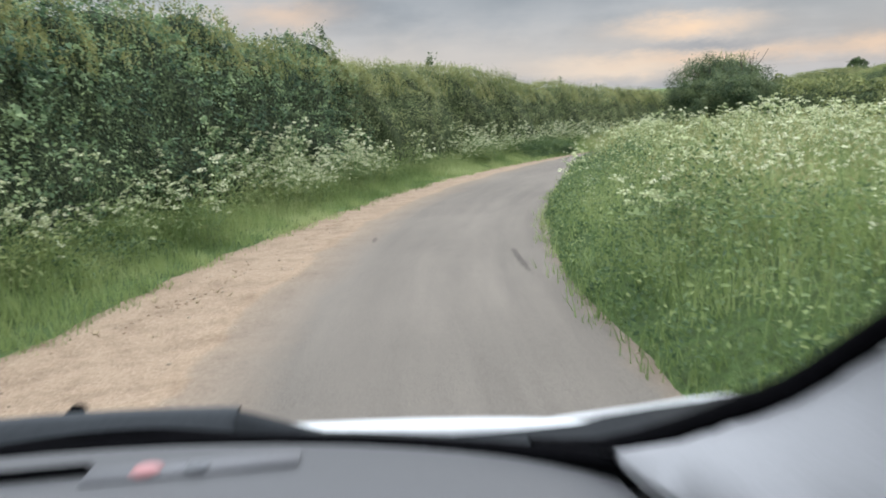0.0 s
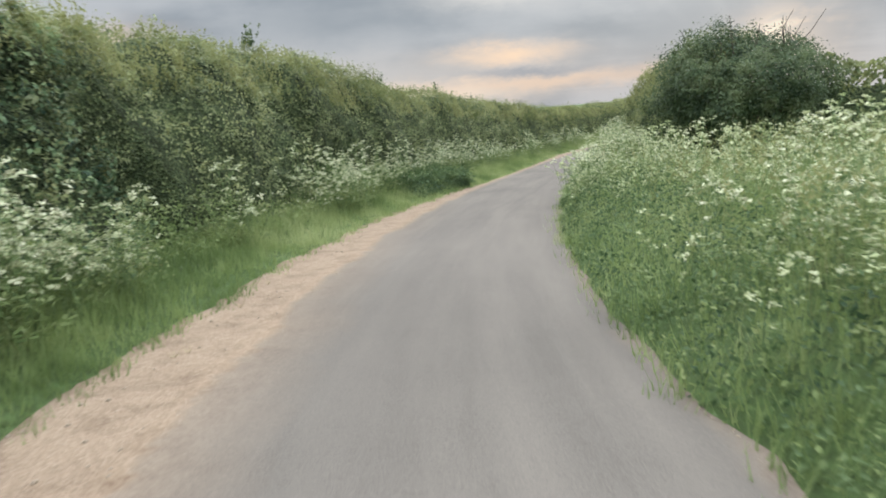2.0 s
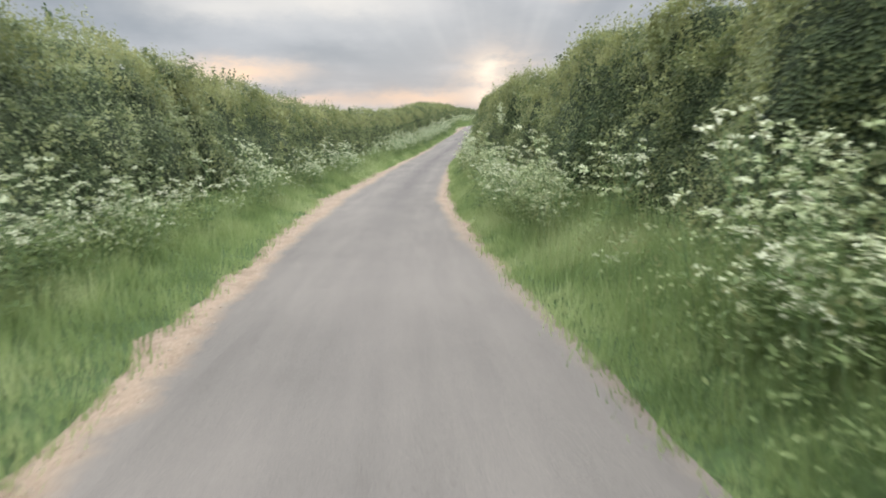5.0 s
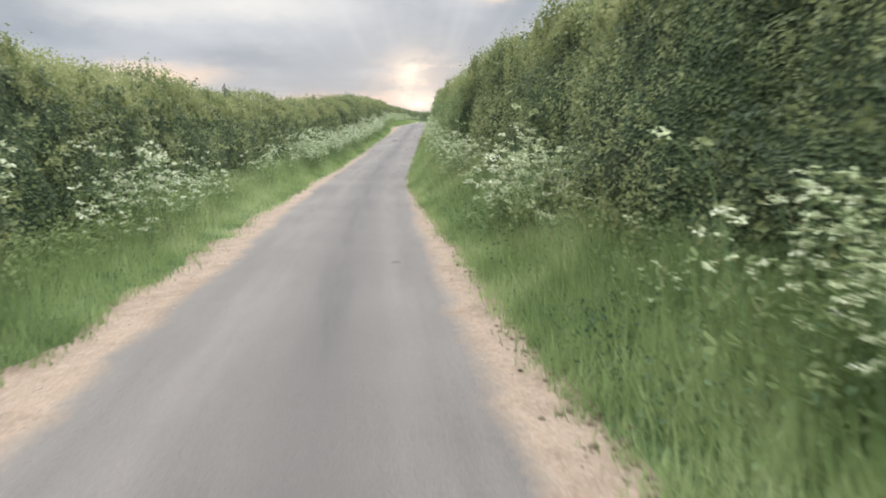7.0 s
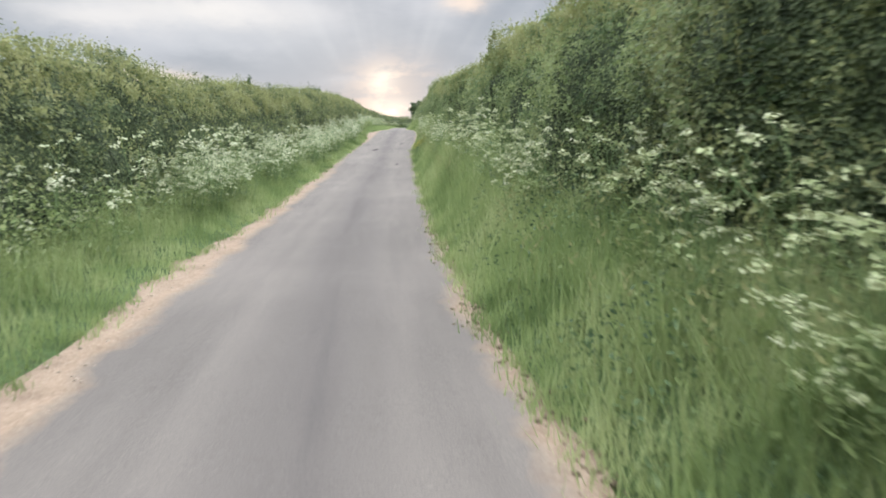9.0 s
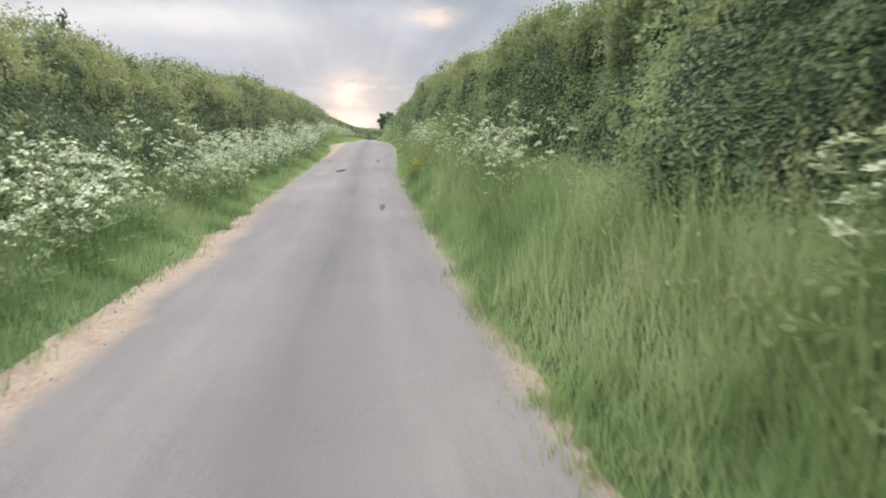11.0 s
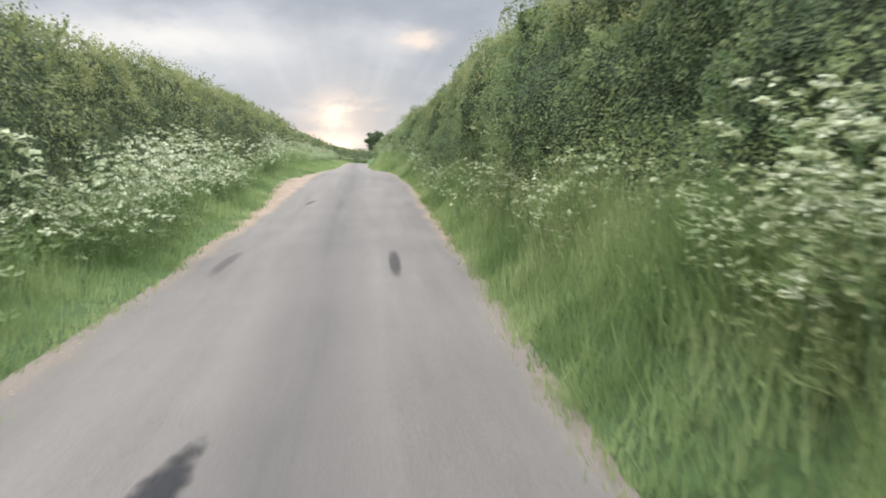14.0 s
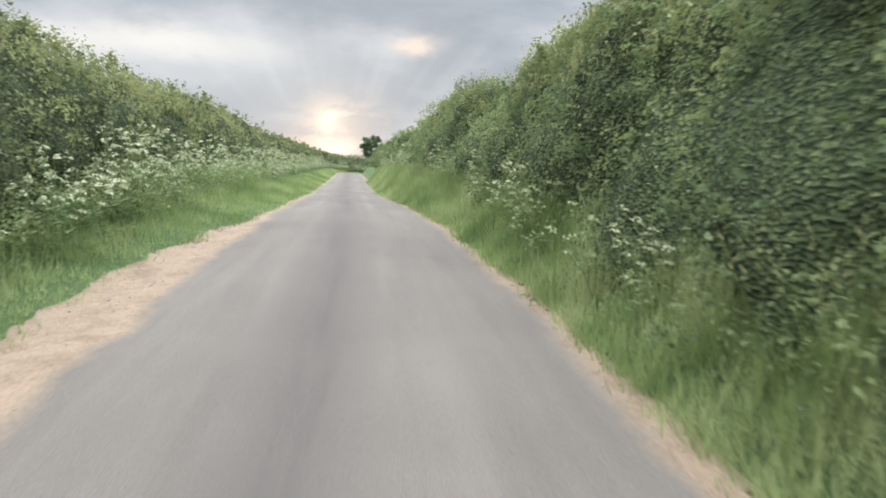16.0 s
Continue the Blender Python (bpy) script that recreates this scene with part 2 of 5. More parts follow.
def asphalt_material():
    m = Nodes("worn asphalt")
    uv = m.add("ShaderNodeSeparateXYZ")
    m.link(m.uv(), uv.inputs[0])
    lat = uv.outputs[0]
    stretch = m.add("ShaderNodeMapping")
    stretch.inputs["Scale"].default_value = (2.2, 0.16, 1)
    m.link(m.uv(), stretch.inputs[0])
    streak = m.noise(1.6, 5, 0.6, stretch.outputs[0])
    patch = m.noise(0.35, 4)
    grit = m.noise(130, 3, 0.7)
    base = m.ramp(m.math("ADD", m.math("MULTIPLY", streak, 0.5), m.math("MULTIPLY", patch, 0.5)),
                  (0.34, (0.086, 0.074, 0.063)), (0.52, (0.134, 0.115, 0.097)), (0.70, (0.182, 0.156, 0.130)))
    base = m.mix(0.35, base, m.ramp(grit, (0.35, (0.075, 0.070, 0.064)), (0.65, (0.255, 0.226, 0.194))))
    # a darker oily band down the middle, between the wheels
    mid = m.range(m.math("ABSOLUTE", m.math("ADD", lat, 0.30), 0.0), 0.50, 0.05, 0.0, 1.0)
    mid = m.math("MULTIPLY", mid, m.range(uv.outputs[1], 40.0, 54.0, 0.2, 1.0))
    base = m.mix(m.math("MULTIPLY", mid, m.range(streak, 0.30, 0.70, 0.15, 0.85)), base, (0.070, 0.062, 0.057))
    # the older, darker surfacing further on
    base = m.mix(m.range(uv.outputs[1], 42.0, 58.0), base, m.mix(1.0, base, (0.98, 0.98, 0.99), "MULTIPLY"))
    # tan dust towards both margins, broken up
    edge = m.add("ShaderNodeUVMap")
    edge.uv_map = "edge"
    es = m.add("ShaderNodeSeparateXYZ")
    m.link(edge.outputs[0], es.inputs[0])
    near = m.math("ADD", es.outputs[0], m.math("MULTIPLY", m.math("SUBTRACT", m.noise(1.6, 8, 0.75), 0.5), 0.50))
    dust = m.range(near, 0.25, 0.08, 0.0, 1.0)
    side_ = m.math("MULTIPLY", m.range(lat, 0.2, 0.6), m.range(uv.outputs[1], 46.0, 38.0))
    dust = m.math("MULTIPLY", dust, m.math("ADD", m.range(uv.outputs[1], 77.0, 85.0, 1.0, 0.40), m.range(uv.outputs[1], 99.0, 104.0, 0.0, 0.65)))
    dust = m.math("MULTIPLY", dust, m.range(side_, 0.0, 1.0, 1.0, 0.45))
    wash = m.math("MULTIPLY", m.range(near, 0.75, 0.10, 0.0, 0.62), m.math("MULTIPLY", m.range(lat, -0.2, -0.6), m.range(uv.outputs[1], 26.0, 12.0)))
    dust = m.math("MAXIMUM", dust, wash)
    base = m.mix(dust, base, sand(m)[0])
    m.color(base).gloss(0.92, 0.10).bump(grit, 0.5, 0.006)
    return m.mat


def gravel_material():
    m = Nodes("sandy gravel")
    colour, grains = sand(m)
    m.color(colour).gloss(0.9, 0.15).bump(grains, 0.6, 0.012)
    return m.mat


def soil_material():
    m = Nodes("grassy soil")
    a = m.ramp(m.noise(0.5, 5), (0.3, (0.066, 0.092, 0.038)), (0.55, (0.10, 0.134, 0.056)), (0.8, (0.135, 0.160, 0.075)))
    b = m.ramp(m.noise(14, 6, 0.7), (0.35, (0.03, 0.045, 0.015)), (0.6, (0.10, 0.17, 0.05)))
    m.color(m.mix(0.5, a, b)).gloss(0.9, 0.1).bump(m.noise(22, 6, 0.7), 1.0, 0.05)
    return m.mat


M_ASPHALT = asphalt_material()
M_GRAVEL = gravel_material()
M_SOIL = soil_material()
M_STONE = plain("pale stones", (0.29, 0.235, 0.175), 0.85, 0.2, 9.0, 0.35)


def patch_material():
    m = Nodes("worn tar repair")
    r = m.add("ShaderNodeSeparateXYZ")
    m.link(m.uv(), r.inputs[0])
    v = m.math("ADD", r.outputs[0], m.math("MULTIPLY", m.math("SUBTRACT", m.noise(9, 6, 0.7), 0.5), 0.9))
    a_ = m.range(v, 0.95, 0.55, 0.0, 1.0)
    m.link(m.math("MULTIPLY", a_, r.outputs[1]), m.bsdf.inputs["Alpha"])
    m.color(m.ramp(m.noise(60, 4), (0.3, (0.022, 0.021, 0.021)), (0.7, (0.045, 0.043, 0.042)))).gloss(0.95, 0.05)
    return m.mat


M_PATCH = patch_material()


# Mottled like leaves but darker: shade deep in the hedge is in the colour.
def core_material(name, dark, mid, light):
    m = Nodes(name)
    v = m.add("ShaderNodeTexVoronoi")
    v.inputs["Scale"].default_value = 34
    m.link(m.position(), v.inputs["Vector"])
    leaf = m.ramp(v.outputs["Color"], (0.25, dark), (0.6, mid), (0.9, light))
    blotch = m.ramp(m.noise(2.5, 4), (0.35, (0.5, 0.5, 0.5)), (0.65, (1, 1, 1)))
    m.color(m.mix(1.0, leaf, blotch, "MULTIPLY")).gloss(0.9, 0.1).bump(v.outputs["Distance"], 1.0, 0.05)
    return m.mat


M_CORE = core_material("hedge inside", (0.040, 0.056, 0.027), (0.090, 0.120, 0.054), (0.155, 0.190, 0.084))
# darker core still, painting deeper shade into the thorn hedge's gaps
M_CORE_SHADE = core_material("shaded thorn hedge inside", (0.020, 0.030, 0.016), (0.055, 0.078, 0.038), (0.120, 0.155, 0.070))
M_HEDGE = leaf_material("hedge leaves", (0.054, 0.078, 0.035), (0.161, 0.184, 0.073), (0.295, 0.312, 0.128), 0.45, 1.0)
M_OLIVE = leaf_material("olive hedge leaves", (0.088, 0.110, 0.055), (0.190, 0.220, 0.098), (0.318, 0.340, 0.156), 0.45, 1.0)
M_HAZEL = leaf_material("fresh green hedge leaves", (0.076, 0.118, 0.050), (0.164, 0.207, 0.081), (0.268, 0.312, 0.130), 0.50, 1.0)
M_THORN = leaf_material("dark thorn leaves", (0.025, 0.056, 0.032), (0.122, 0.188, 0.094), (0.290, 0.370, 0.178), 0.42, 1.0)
M_SHOOT = leaf_material("young hedge shoots", (0.150, 0.175, 0.064), (0.235, 0.246, 0.096), (0.320, 0.322, 0.142), 0.45, 0.5)
M_BUSH = leaf_material("dark bush leaves", (0.032, 0.056, 0.024), (0.070, 0.104, 0.042), (0.135, 0.165, 0.070), 0.35, 1.2)
M_GRASS = leaf_material("grass blades", (0.135, 0.192, 0.066), (0.240, 0.305, 0.114), (0.366, 0.408, 0.188), 0.5, 0.35)
M_HERB = leaf_material("verge herbs", (0.125, 0.175, 0.060), (0.212, 0.268, 0.098), (0.305, 0.345, 0.148), 0.45, 0.5)
M_STEM = plain("parsley stems", (0.13, 0.19, 0.07), 0.6, 0.3, 20, 0.3)
M_FERN = leaf_material("parsley leaves", (0.100, 0.150, 0.050), (0.165, 0.215, 0.078), (0.240, 0.280, 0.115), 0.45, 0.6)
M_ELDER = leaf_material("pale elder leaves", (0.150, 0.200, 0.074), (0.235, 0.290, 0.115), (0.340, 0.385, 0.180), 0.45, 0.8)
M_DARK_LEAF = leaf_material("dark nettle and shaded undergrowth leaves", (0.040, 0.074, 0.032), (0.090, 0.140, 0.056), (0.170, 0.225, 0.092), 0.4, 0.8)
M_UMBEL = leaf_material("white umbels", (0.34, 0.38, 0.20), (0.49, 0.52, 0.32), (0.65, 0.65, 0.46), 0.3, 0.8)
M_CREAM = leaf_material("creamy umbels", (0.32, 0.37, 0.17), (0.47, 0.50, 0.28), (0.64, 0.64, 0.45), 0.3, 0.8)
M_SEED = leaf_material("ripening meadow grass", (0.185, 0.195, 0.075), (0.265, 0.275, 0.115), (0.36, 0.35, 0.17), 0.4, 0.5)
M_BUTTER = leaf_material("yellow petals", (0.40, 0.36, 0.06), (0.50, 0.46, 0.08), (0.58, 0.54, 0.14), 0.2, 0.8)
M_BARK = plain("bark", (0.085, 0.065, 0.05), 0.9, 0.1, 25, 0.4, 0.6)


# ---- building helpers ----
rng = np.random.default_rng(7)


def quick_mesh(name, v, f):
    """A mesh from arrays of corners and of faces with equally many corners."""
    v, f = np.asarray(v, np.float32), np.asarray(f, np.int32)
    me = bpy.data.meshes.new(name)
    me.vertices.add(len(v))
    me.vertices.foreach_set("co", v.ravel())
    me.loops.add(f.size)
    me.loops.foreach_set("vertex_index", f.ravel())
    me.polygons.add(len(f))
    me.polygons.foreach_set("loop_start", np.arange(0, f.size, f.shape[1], dtype=np.int32))
    me.update(calc_edges=True)
    me.validate()
    return me


def thing(name, v, f, material, parent=None, smooth=False, label=""):
    me = quick_mesh(name, v, f)
    me.materials.append(material)
    if smooth:
        me.polygons.foreach_set("use_smooth", np.ones(len(me.polygons), bool))
    ob = new(name, me)
    if parent:
        ob.parent = parent
    return tagged(ob, label)


def part(name, bm, material, parent, label="", smooth=True):
    me = bpy.data.meshes.new(name)
    bm.to_mesh(me)
    bm.free()
    me.materials.append(material)
    if smooth:
        for p in me.polygons:
            p.use_smooth = True
    ob = new(name, me)
    ob.parent = parent
    return tagged(ob, label)


def hashed(i, j, k):
    h = (i * 374761393 + j * 668265263 + k * 2147483647 + 12345) & 0x7FFFFFFF
    h = ((h ^ (h >> 13)) * 1274126177) & 0x7FFFFFFF
    return ((h ^ (h >> 16)) & 0xFFFF) / 65535.0


def vnoise(x, y, z=0.0):
    """Smooth value noise between -1 and 1, for arrays."""
    x, y, z = np.broadcast_arrays(np.asarray(x, float), y, z)
    i, j, k = (np.floor(q).astype(np.int64) for q in (x, y, z))
    a, b, c = x - i, y - j, z - k
    a, b, c = (q * q * (3 - 2 * q) for q in (a, b, c))
    out = 0
    for di in (0, 1):
        for dj in (0, 1):
            for dk in (0, 1):
                w = (a if di else 1 - a) * (b if dj else 1 - b) * (c if dk else 1 - c)
                out = out + w * hashed(i + di, j + dj, k + dk)
    return out * 2 - 1


def spline(knots, step):
    """Points along a smooth curve through the knots."""
    k = [Vector(q) for q in knots]
    k = [2 * k[0] - k[1], *k, 2 * k[-1] - k[-2]]
    pts = []
    for a, b, c, d in zip(k, k[1:], k[2:], k[3:]):
        n = max(2, int((c - b).length / step))
        for i in range(n):
            t = i / n
            pts.append(0.5 * ((2 * b) + (c - a) * t + (2 * a - 5 * b + 4 * c - d) * t * t + (3 * b - a - 3 * c + d) * t ** 3))
    return np.array(pts + [k[-2]])


LINE = spline(LANE, 0.5)
ARC = np.concatenate([[0], np.cumsum(np.linalg.norm(np.diff(LINE[:, :2], axis=0), axis=1))])
ARC -= ARC[np.argmin(np.linalg.norm(LINE[:, :2], axis=1))]
TAN = np.gradient(LINE[:, :2], axis=0)
TAN /= np.linalg.norm(TAN, axis=1)[:, None]
S0, S1 = ARC[0], ARC[-1]


def sm(v, lo, hi):
    t = np.clip((np.asarray(v, float) - lo) / (hi - lo), 0, 1)
    return t * t * (3 - 2 * t)


def knots(s, *pairs):
    return np.interp(s, [p[0] for p in pairs], [p[1] for p in pairs])


# edges of the asphalt and of the grass, metres right of the lane's line, along the lane
def asphalt_left(s):
    return knots(s, (0, -1.25), (33, -1.30), (48, -1.60), (66, -1.62), (72, -1.60), (82, -1.58), (88, -1.76), (98, -1.78), (104, -1.62), (116, -1.62), (128, -1.3), (150, -1.25)) + 0.05 * vnoise(s * 1.3, 3.1) + 0.03 * vnoise(s * 4.7, 8.2)


def asphalt_right(s):
    return knots(s, (0, 1.33), (34, 1.33), (48, 0.66), (66, 0.74), (74, 0.90), (84, 0.87), (92, 0.92), (100, 1.20), (112, 1.42), (118, 1.2), (128, 0.8), (150, 0.85)) + 0.04 * vnoise(s * 1.1, 5.3) + 0.03 * vnoise(s * 5.1, 1.7)


def grass_left(s):
    return knots(s, (0, -2.75), (7, -2.4), (10, -2.1), (18, -2.0), (24, -1.85), (31, -1.5), (42, -1.75), (48, -2.1), (60, -2.0), (72, -1.85), (88, -1.9), (104, -1.85), (108.5, -1.95), (111, -2.2), (114, -2.25), (117, -1.95), (119, -1.68), (128, -1.38), (210, -1.33)) + 0.10 * vnoise(s * 1.7, 6.6) + 0.07 * vnoise(s * 6.0, 2.2)


def grass_right(s):
    return knots(s, (0, 1.29), (38, 1.26), (46, 1.04), (58, 0.98), (66, 0.76), (74, 0.93), (92, 0.92), (100, 1.34), (112, 1.60), (118, 1.32), (128, 0.86)) + 0.06 * vnoise(s * 1.9, 9.6) + 0.06 * vnoise(s * 6.5, 4.2)


def ground(s, l, dip=0.04):
    """Height of the ground above the lane's line; it dips under the road and its margins."""
    s, l = np.broadcast_arrays(np.asarray(s, float), np.asarray(l, float))
    gl, gr = -grass_left(s), grass_right(s)
    left = 0.06 * sm(-l - gl, -0.05, 0.25) + 0.12 * sm(-l - gl, 0.2, 1.2) + 0.22 * sm(-l, 2.8, 4.6)
    right = 0.07 * sm(l - gr, -0.05, 0.25) + knots(s, (62, 0.38), (72, 0.62)) * sm(l - gr, 0.05, knots(s, (62, 1.3), (72, 0.95))) + 0.15 * sm(l, 2.4, 4.6)
    rough = -0.03 * np.maximum(np.abs(l) - 12, 0) + 0.04 * vnoise(s * 0.8, l * 0.8) * sm(np.abs(l), 2.0, 3.0)
    return np.where(l < 0, left, right) + rough - 0.012 - dip * (1 - sm(np.maximum(-l - gl, l - gr), -0.14, -0.02))


def place(s, l, h=0.0):
    """World points at s along the lane, l to its right and h above its line."""
    s, l, h = np.broadcast_arrays(np.asarray(s, float), np.asarray(l, float), np.asarray(h, float))
    x, y, z = (np.interp(s, ARC, LINE[:, k]) for k in range(3))
    tx, ty = np.interp(s, ARC, TAN[:, 0]), np.interp(s, ARC, TAN[:, 1])
    return np.stack([x + ty * l, y - tx * l, z + h], -1)


def grid_faces(n, m):
    i = np.arange((n - 1) * m).reshape(n - 1, m)[:, :-1].ravel()
    return np.stack([i, i + 1, i + m + 1, i + m], -1)


def set_uv(me, name, per_vertex):
    layer = me.uv_layers.new(name=name)
    idx = np.empty(len(me.loops), np.int32)
    me.loops.foreach_get("vertex_index", idx)
    layer.data.foreach_set("uv", np.asarray(per_vertex, np.float32)[idx].ravel())


# ---- ground, road and margins ----
def build_ground():
    s = np.arange(S0, S1, 0.5)
    l = np.array([-90, -50, -28, -16, -11, -8.5, -7, -6, -5.4, -4.8, -4.2, -3.7, -3.3, -3, -2.8, -2.6, -2.4, -2.2, -2.05, -1.9, -1.75, -1.6, -1.45, -1.2, -0.8,
                  0, 0.6, 0.8, 0.95, 1.1, 1.25, 1.4, 1.55, 1.7, 1.9, 2.2, 2.6, 3, 3.5, 4, 4.6, 5.4, 6.5, 8, 10, 14, 20, 30])
    a, b = np.meshgrid(s, l, indexing="ij")
    v = place(a, b, ground(a, b)).reshape(-1, 3)
    n, m = len(s), len(l)
    f = grid_faces(n, m)[:, ::-1]
    rim = np.concatenate([np.arange(m), np.arange(1, n) * m + m - 1, (n - 1) * m + np.arange(m - 2, -1, -1), np.arange(n - 2, 0, -1) * m])
    c = v[rim].mean(0)
    d = v[rim] - c
    d /= np.linalg.norm(d[:, :2], axis=1)[:, None]
    rings, last = [v], rim
    base = len(v)
    faces = [f]
    for r, z in ((260, -9.0), (900, -28.0), (4000, -110.0)):
        ring = np.stack([c[0] + d[:, 0] * r, c[1] + d[:, 1] * r, np.full(len(rim), z)], -1)
        k = base + np.arange(len(rim))
        faces.append(np.stack([last, np.roll(last, -1), np.roll(k, -1), k], -1))
        rings.append(ring)
        last, base = k, base + len(rim)
    ob = thing("ground", np.vstack(rings), np.vstack(faces), M_SOIL, smooth=True)
    tagged(ob, "rough green verge and field ground", "ground", kind="structure")


def strip(name, material, s, left, right, lift, cols, label, category, rim=0.03):
    """A sheet along the lane between two edges, with a turned-down rim."""
    t = np.linspace(0, 1, cols)
    a = np.repeat(s[:, None], cols + 2, 1)
    lo, hi = left(s)[:, None], right(s)[:, None]
    l = lo + (hi - lo) * t[None]
    l = np.concatenate([lo - 0.02, l, hi + 0.02], 1)
    h = np.broadcast_to(lift(a[:, 1:-1], l[:, 1:-1]), l[:, 1:-1].shape)
    h = np.concatenate([h[:, :1] - rim, h, h[:, -1:] - rim], 1)
    v = place(a, l, h).reshape(-1, 3)
    ob = thing(name, v, grid_faces(len(s), cols + 2)[:, ::-1], material, smooth=True)
    set_uv(ob.data, "UVMap", np.stack([l.ravel(), a.ravel()], -1))
    e = np.minimum(l - lo, hi - l).ravel()
    set_uv(ob.data, "edge", np.stack([np.maximum(e, 0), a.ravel()], -1))
    return tagged(ob, label, category, kind="structure")


def crown(a, l):
    """Height of the asphalt above the lane's line."""
    return 0.02 * (1 - (l / 1.6) ** 2) + 0.006 * vnoise(a * 0.7, l * 1.4)


def sandy(a, l):
    out = np.maximum(asphalt_left(a) - 0.11 - l, l - asphalt_right(a) - 0.11)
    w = sm(out, 0.0, 0.45)
    return (crown(a, l) - 0.003) * (1 - w) + (0.008 + ground(a, l, 0.0) + 0.008 * vnoise(a * 3, l * 5)) * w


def build_road():
    s = np.arange(S0 + 1, S1 - 1, 0.2)
    strip("road", M_ASPHALT, s, lambda q: asphalt_left(q) - 0.11, lambda q: asphalt_right(q) + 0.11,
          crown, 17,
          "worn grey asphalt of a single-track lane, dusty at the margins", "road", 0.002)
    strip("gravel_margin", M_GRAVEL, s, lambda q: grass_left(q) - 0.04, lambda q: asphalt_left(q) + 0.28,
          sandy, 10,
          "pale sandy gravel margin washed beside the asphalt", "gravel")
    strip("gravel_margin", M_GRAVEL, s, lambda q: asphalt_right(q) - 0.28, lambda q: grass_right(q) + 0.04,
          sandy, 9,
          "narrow crumbling sandy margin beside the asphalt", "gravel")


build_ground()
build_road()


# ---- leaves and hedges ----
def unit(v):
    return v / np.maximum(np.linalg.norm(v, axis=-1, keepdims=True), 1e-9)


def leaves(centre, normal, size, width=0.68, droop=0.35):
    """Folded leaf blades, two triangles each: corners and faces."""
    n = len(centre)
    nrm = unit(normal + 0.48 * rng.normal(size=(n, 3)))
    axis = unit(np.cross(nrm, rng.normal(size=(n, 3))) + normal * 0.3 + np.array([0, 0, -droop]))
    side = unit(np.cross(nrm, axis))
    nrm = np.cross(axis, side)
    L = size[:, None]
    a = centre - axis * L * 0.5
    b = centre - axis * L * 0.05 + side * L * width * 0.5 + nrm * L * 0.12
    c = centre + axis * L * 0.5
    d = centre - axis * L * 0.05 - side * L * width * 0.5 + nrm * L * 0.12
    v = np.stack([a, b, c, d], 1).reshape(-1, 3)
    k = np.arange(n)[:, None] * 4
    f = np.concatenate([k + [[0, 1, 2]], k + [[0, 2, 3]]], 1).reshape(-1, 3)
    return v, f


def hedge_shell(s, th, face, thick, height, side, seed, inset=0.0):
    """Points of a hedge's surface: s along the lane, th from 0 (face at the ground) to pi (back)."""
    p = 2 / 2.5
    cx, cz = np.sign(np.cos(th)) * np.abs(np.cos(th)) ** p, np.abs(np.sin(th)) ** p
    H, T = height(s), thick
    z0 = H * cz
    lump = 0.30 * vnoise(s * 0.5, z0 * 0.6, seed) + 0.26 * vnoise(s * 1.5, z0 * 1.4, seed + 7) + 0.18 * vnoise(s * 3.6, z0 * 3.6, seed + 3)
    lump = lump * knots(s, (26, 1.10), (42, 0.72) if side < 0 else (42, 1.05)) - inset
    l = face(s) + side * (T / 2) * (1 - cx) - side * lump * np.abs(cx) ** 0.5 * np.sign(cx)
    z = np.maximum(z0 + lump * cz * 0.9 * sm(z0 / np.maximum(H, 0.1), 0.15, 0.95), 0)
    return l, z


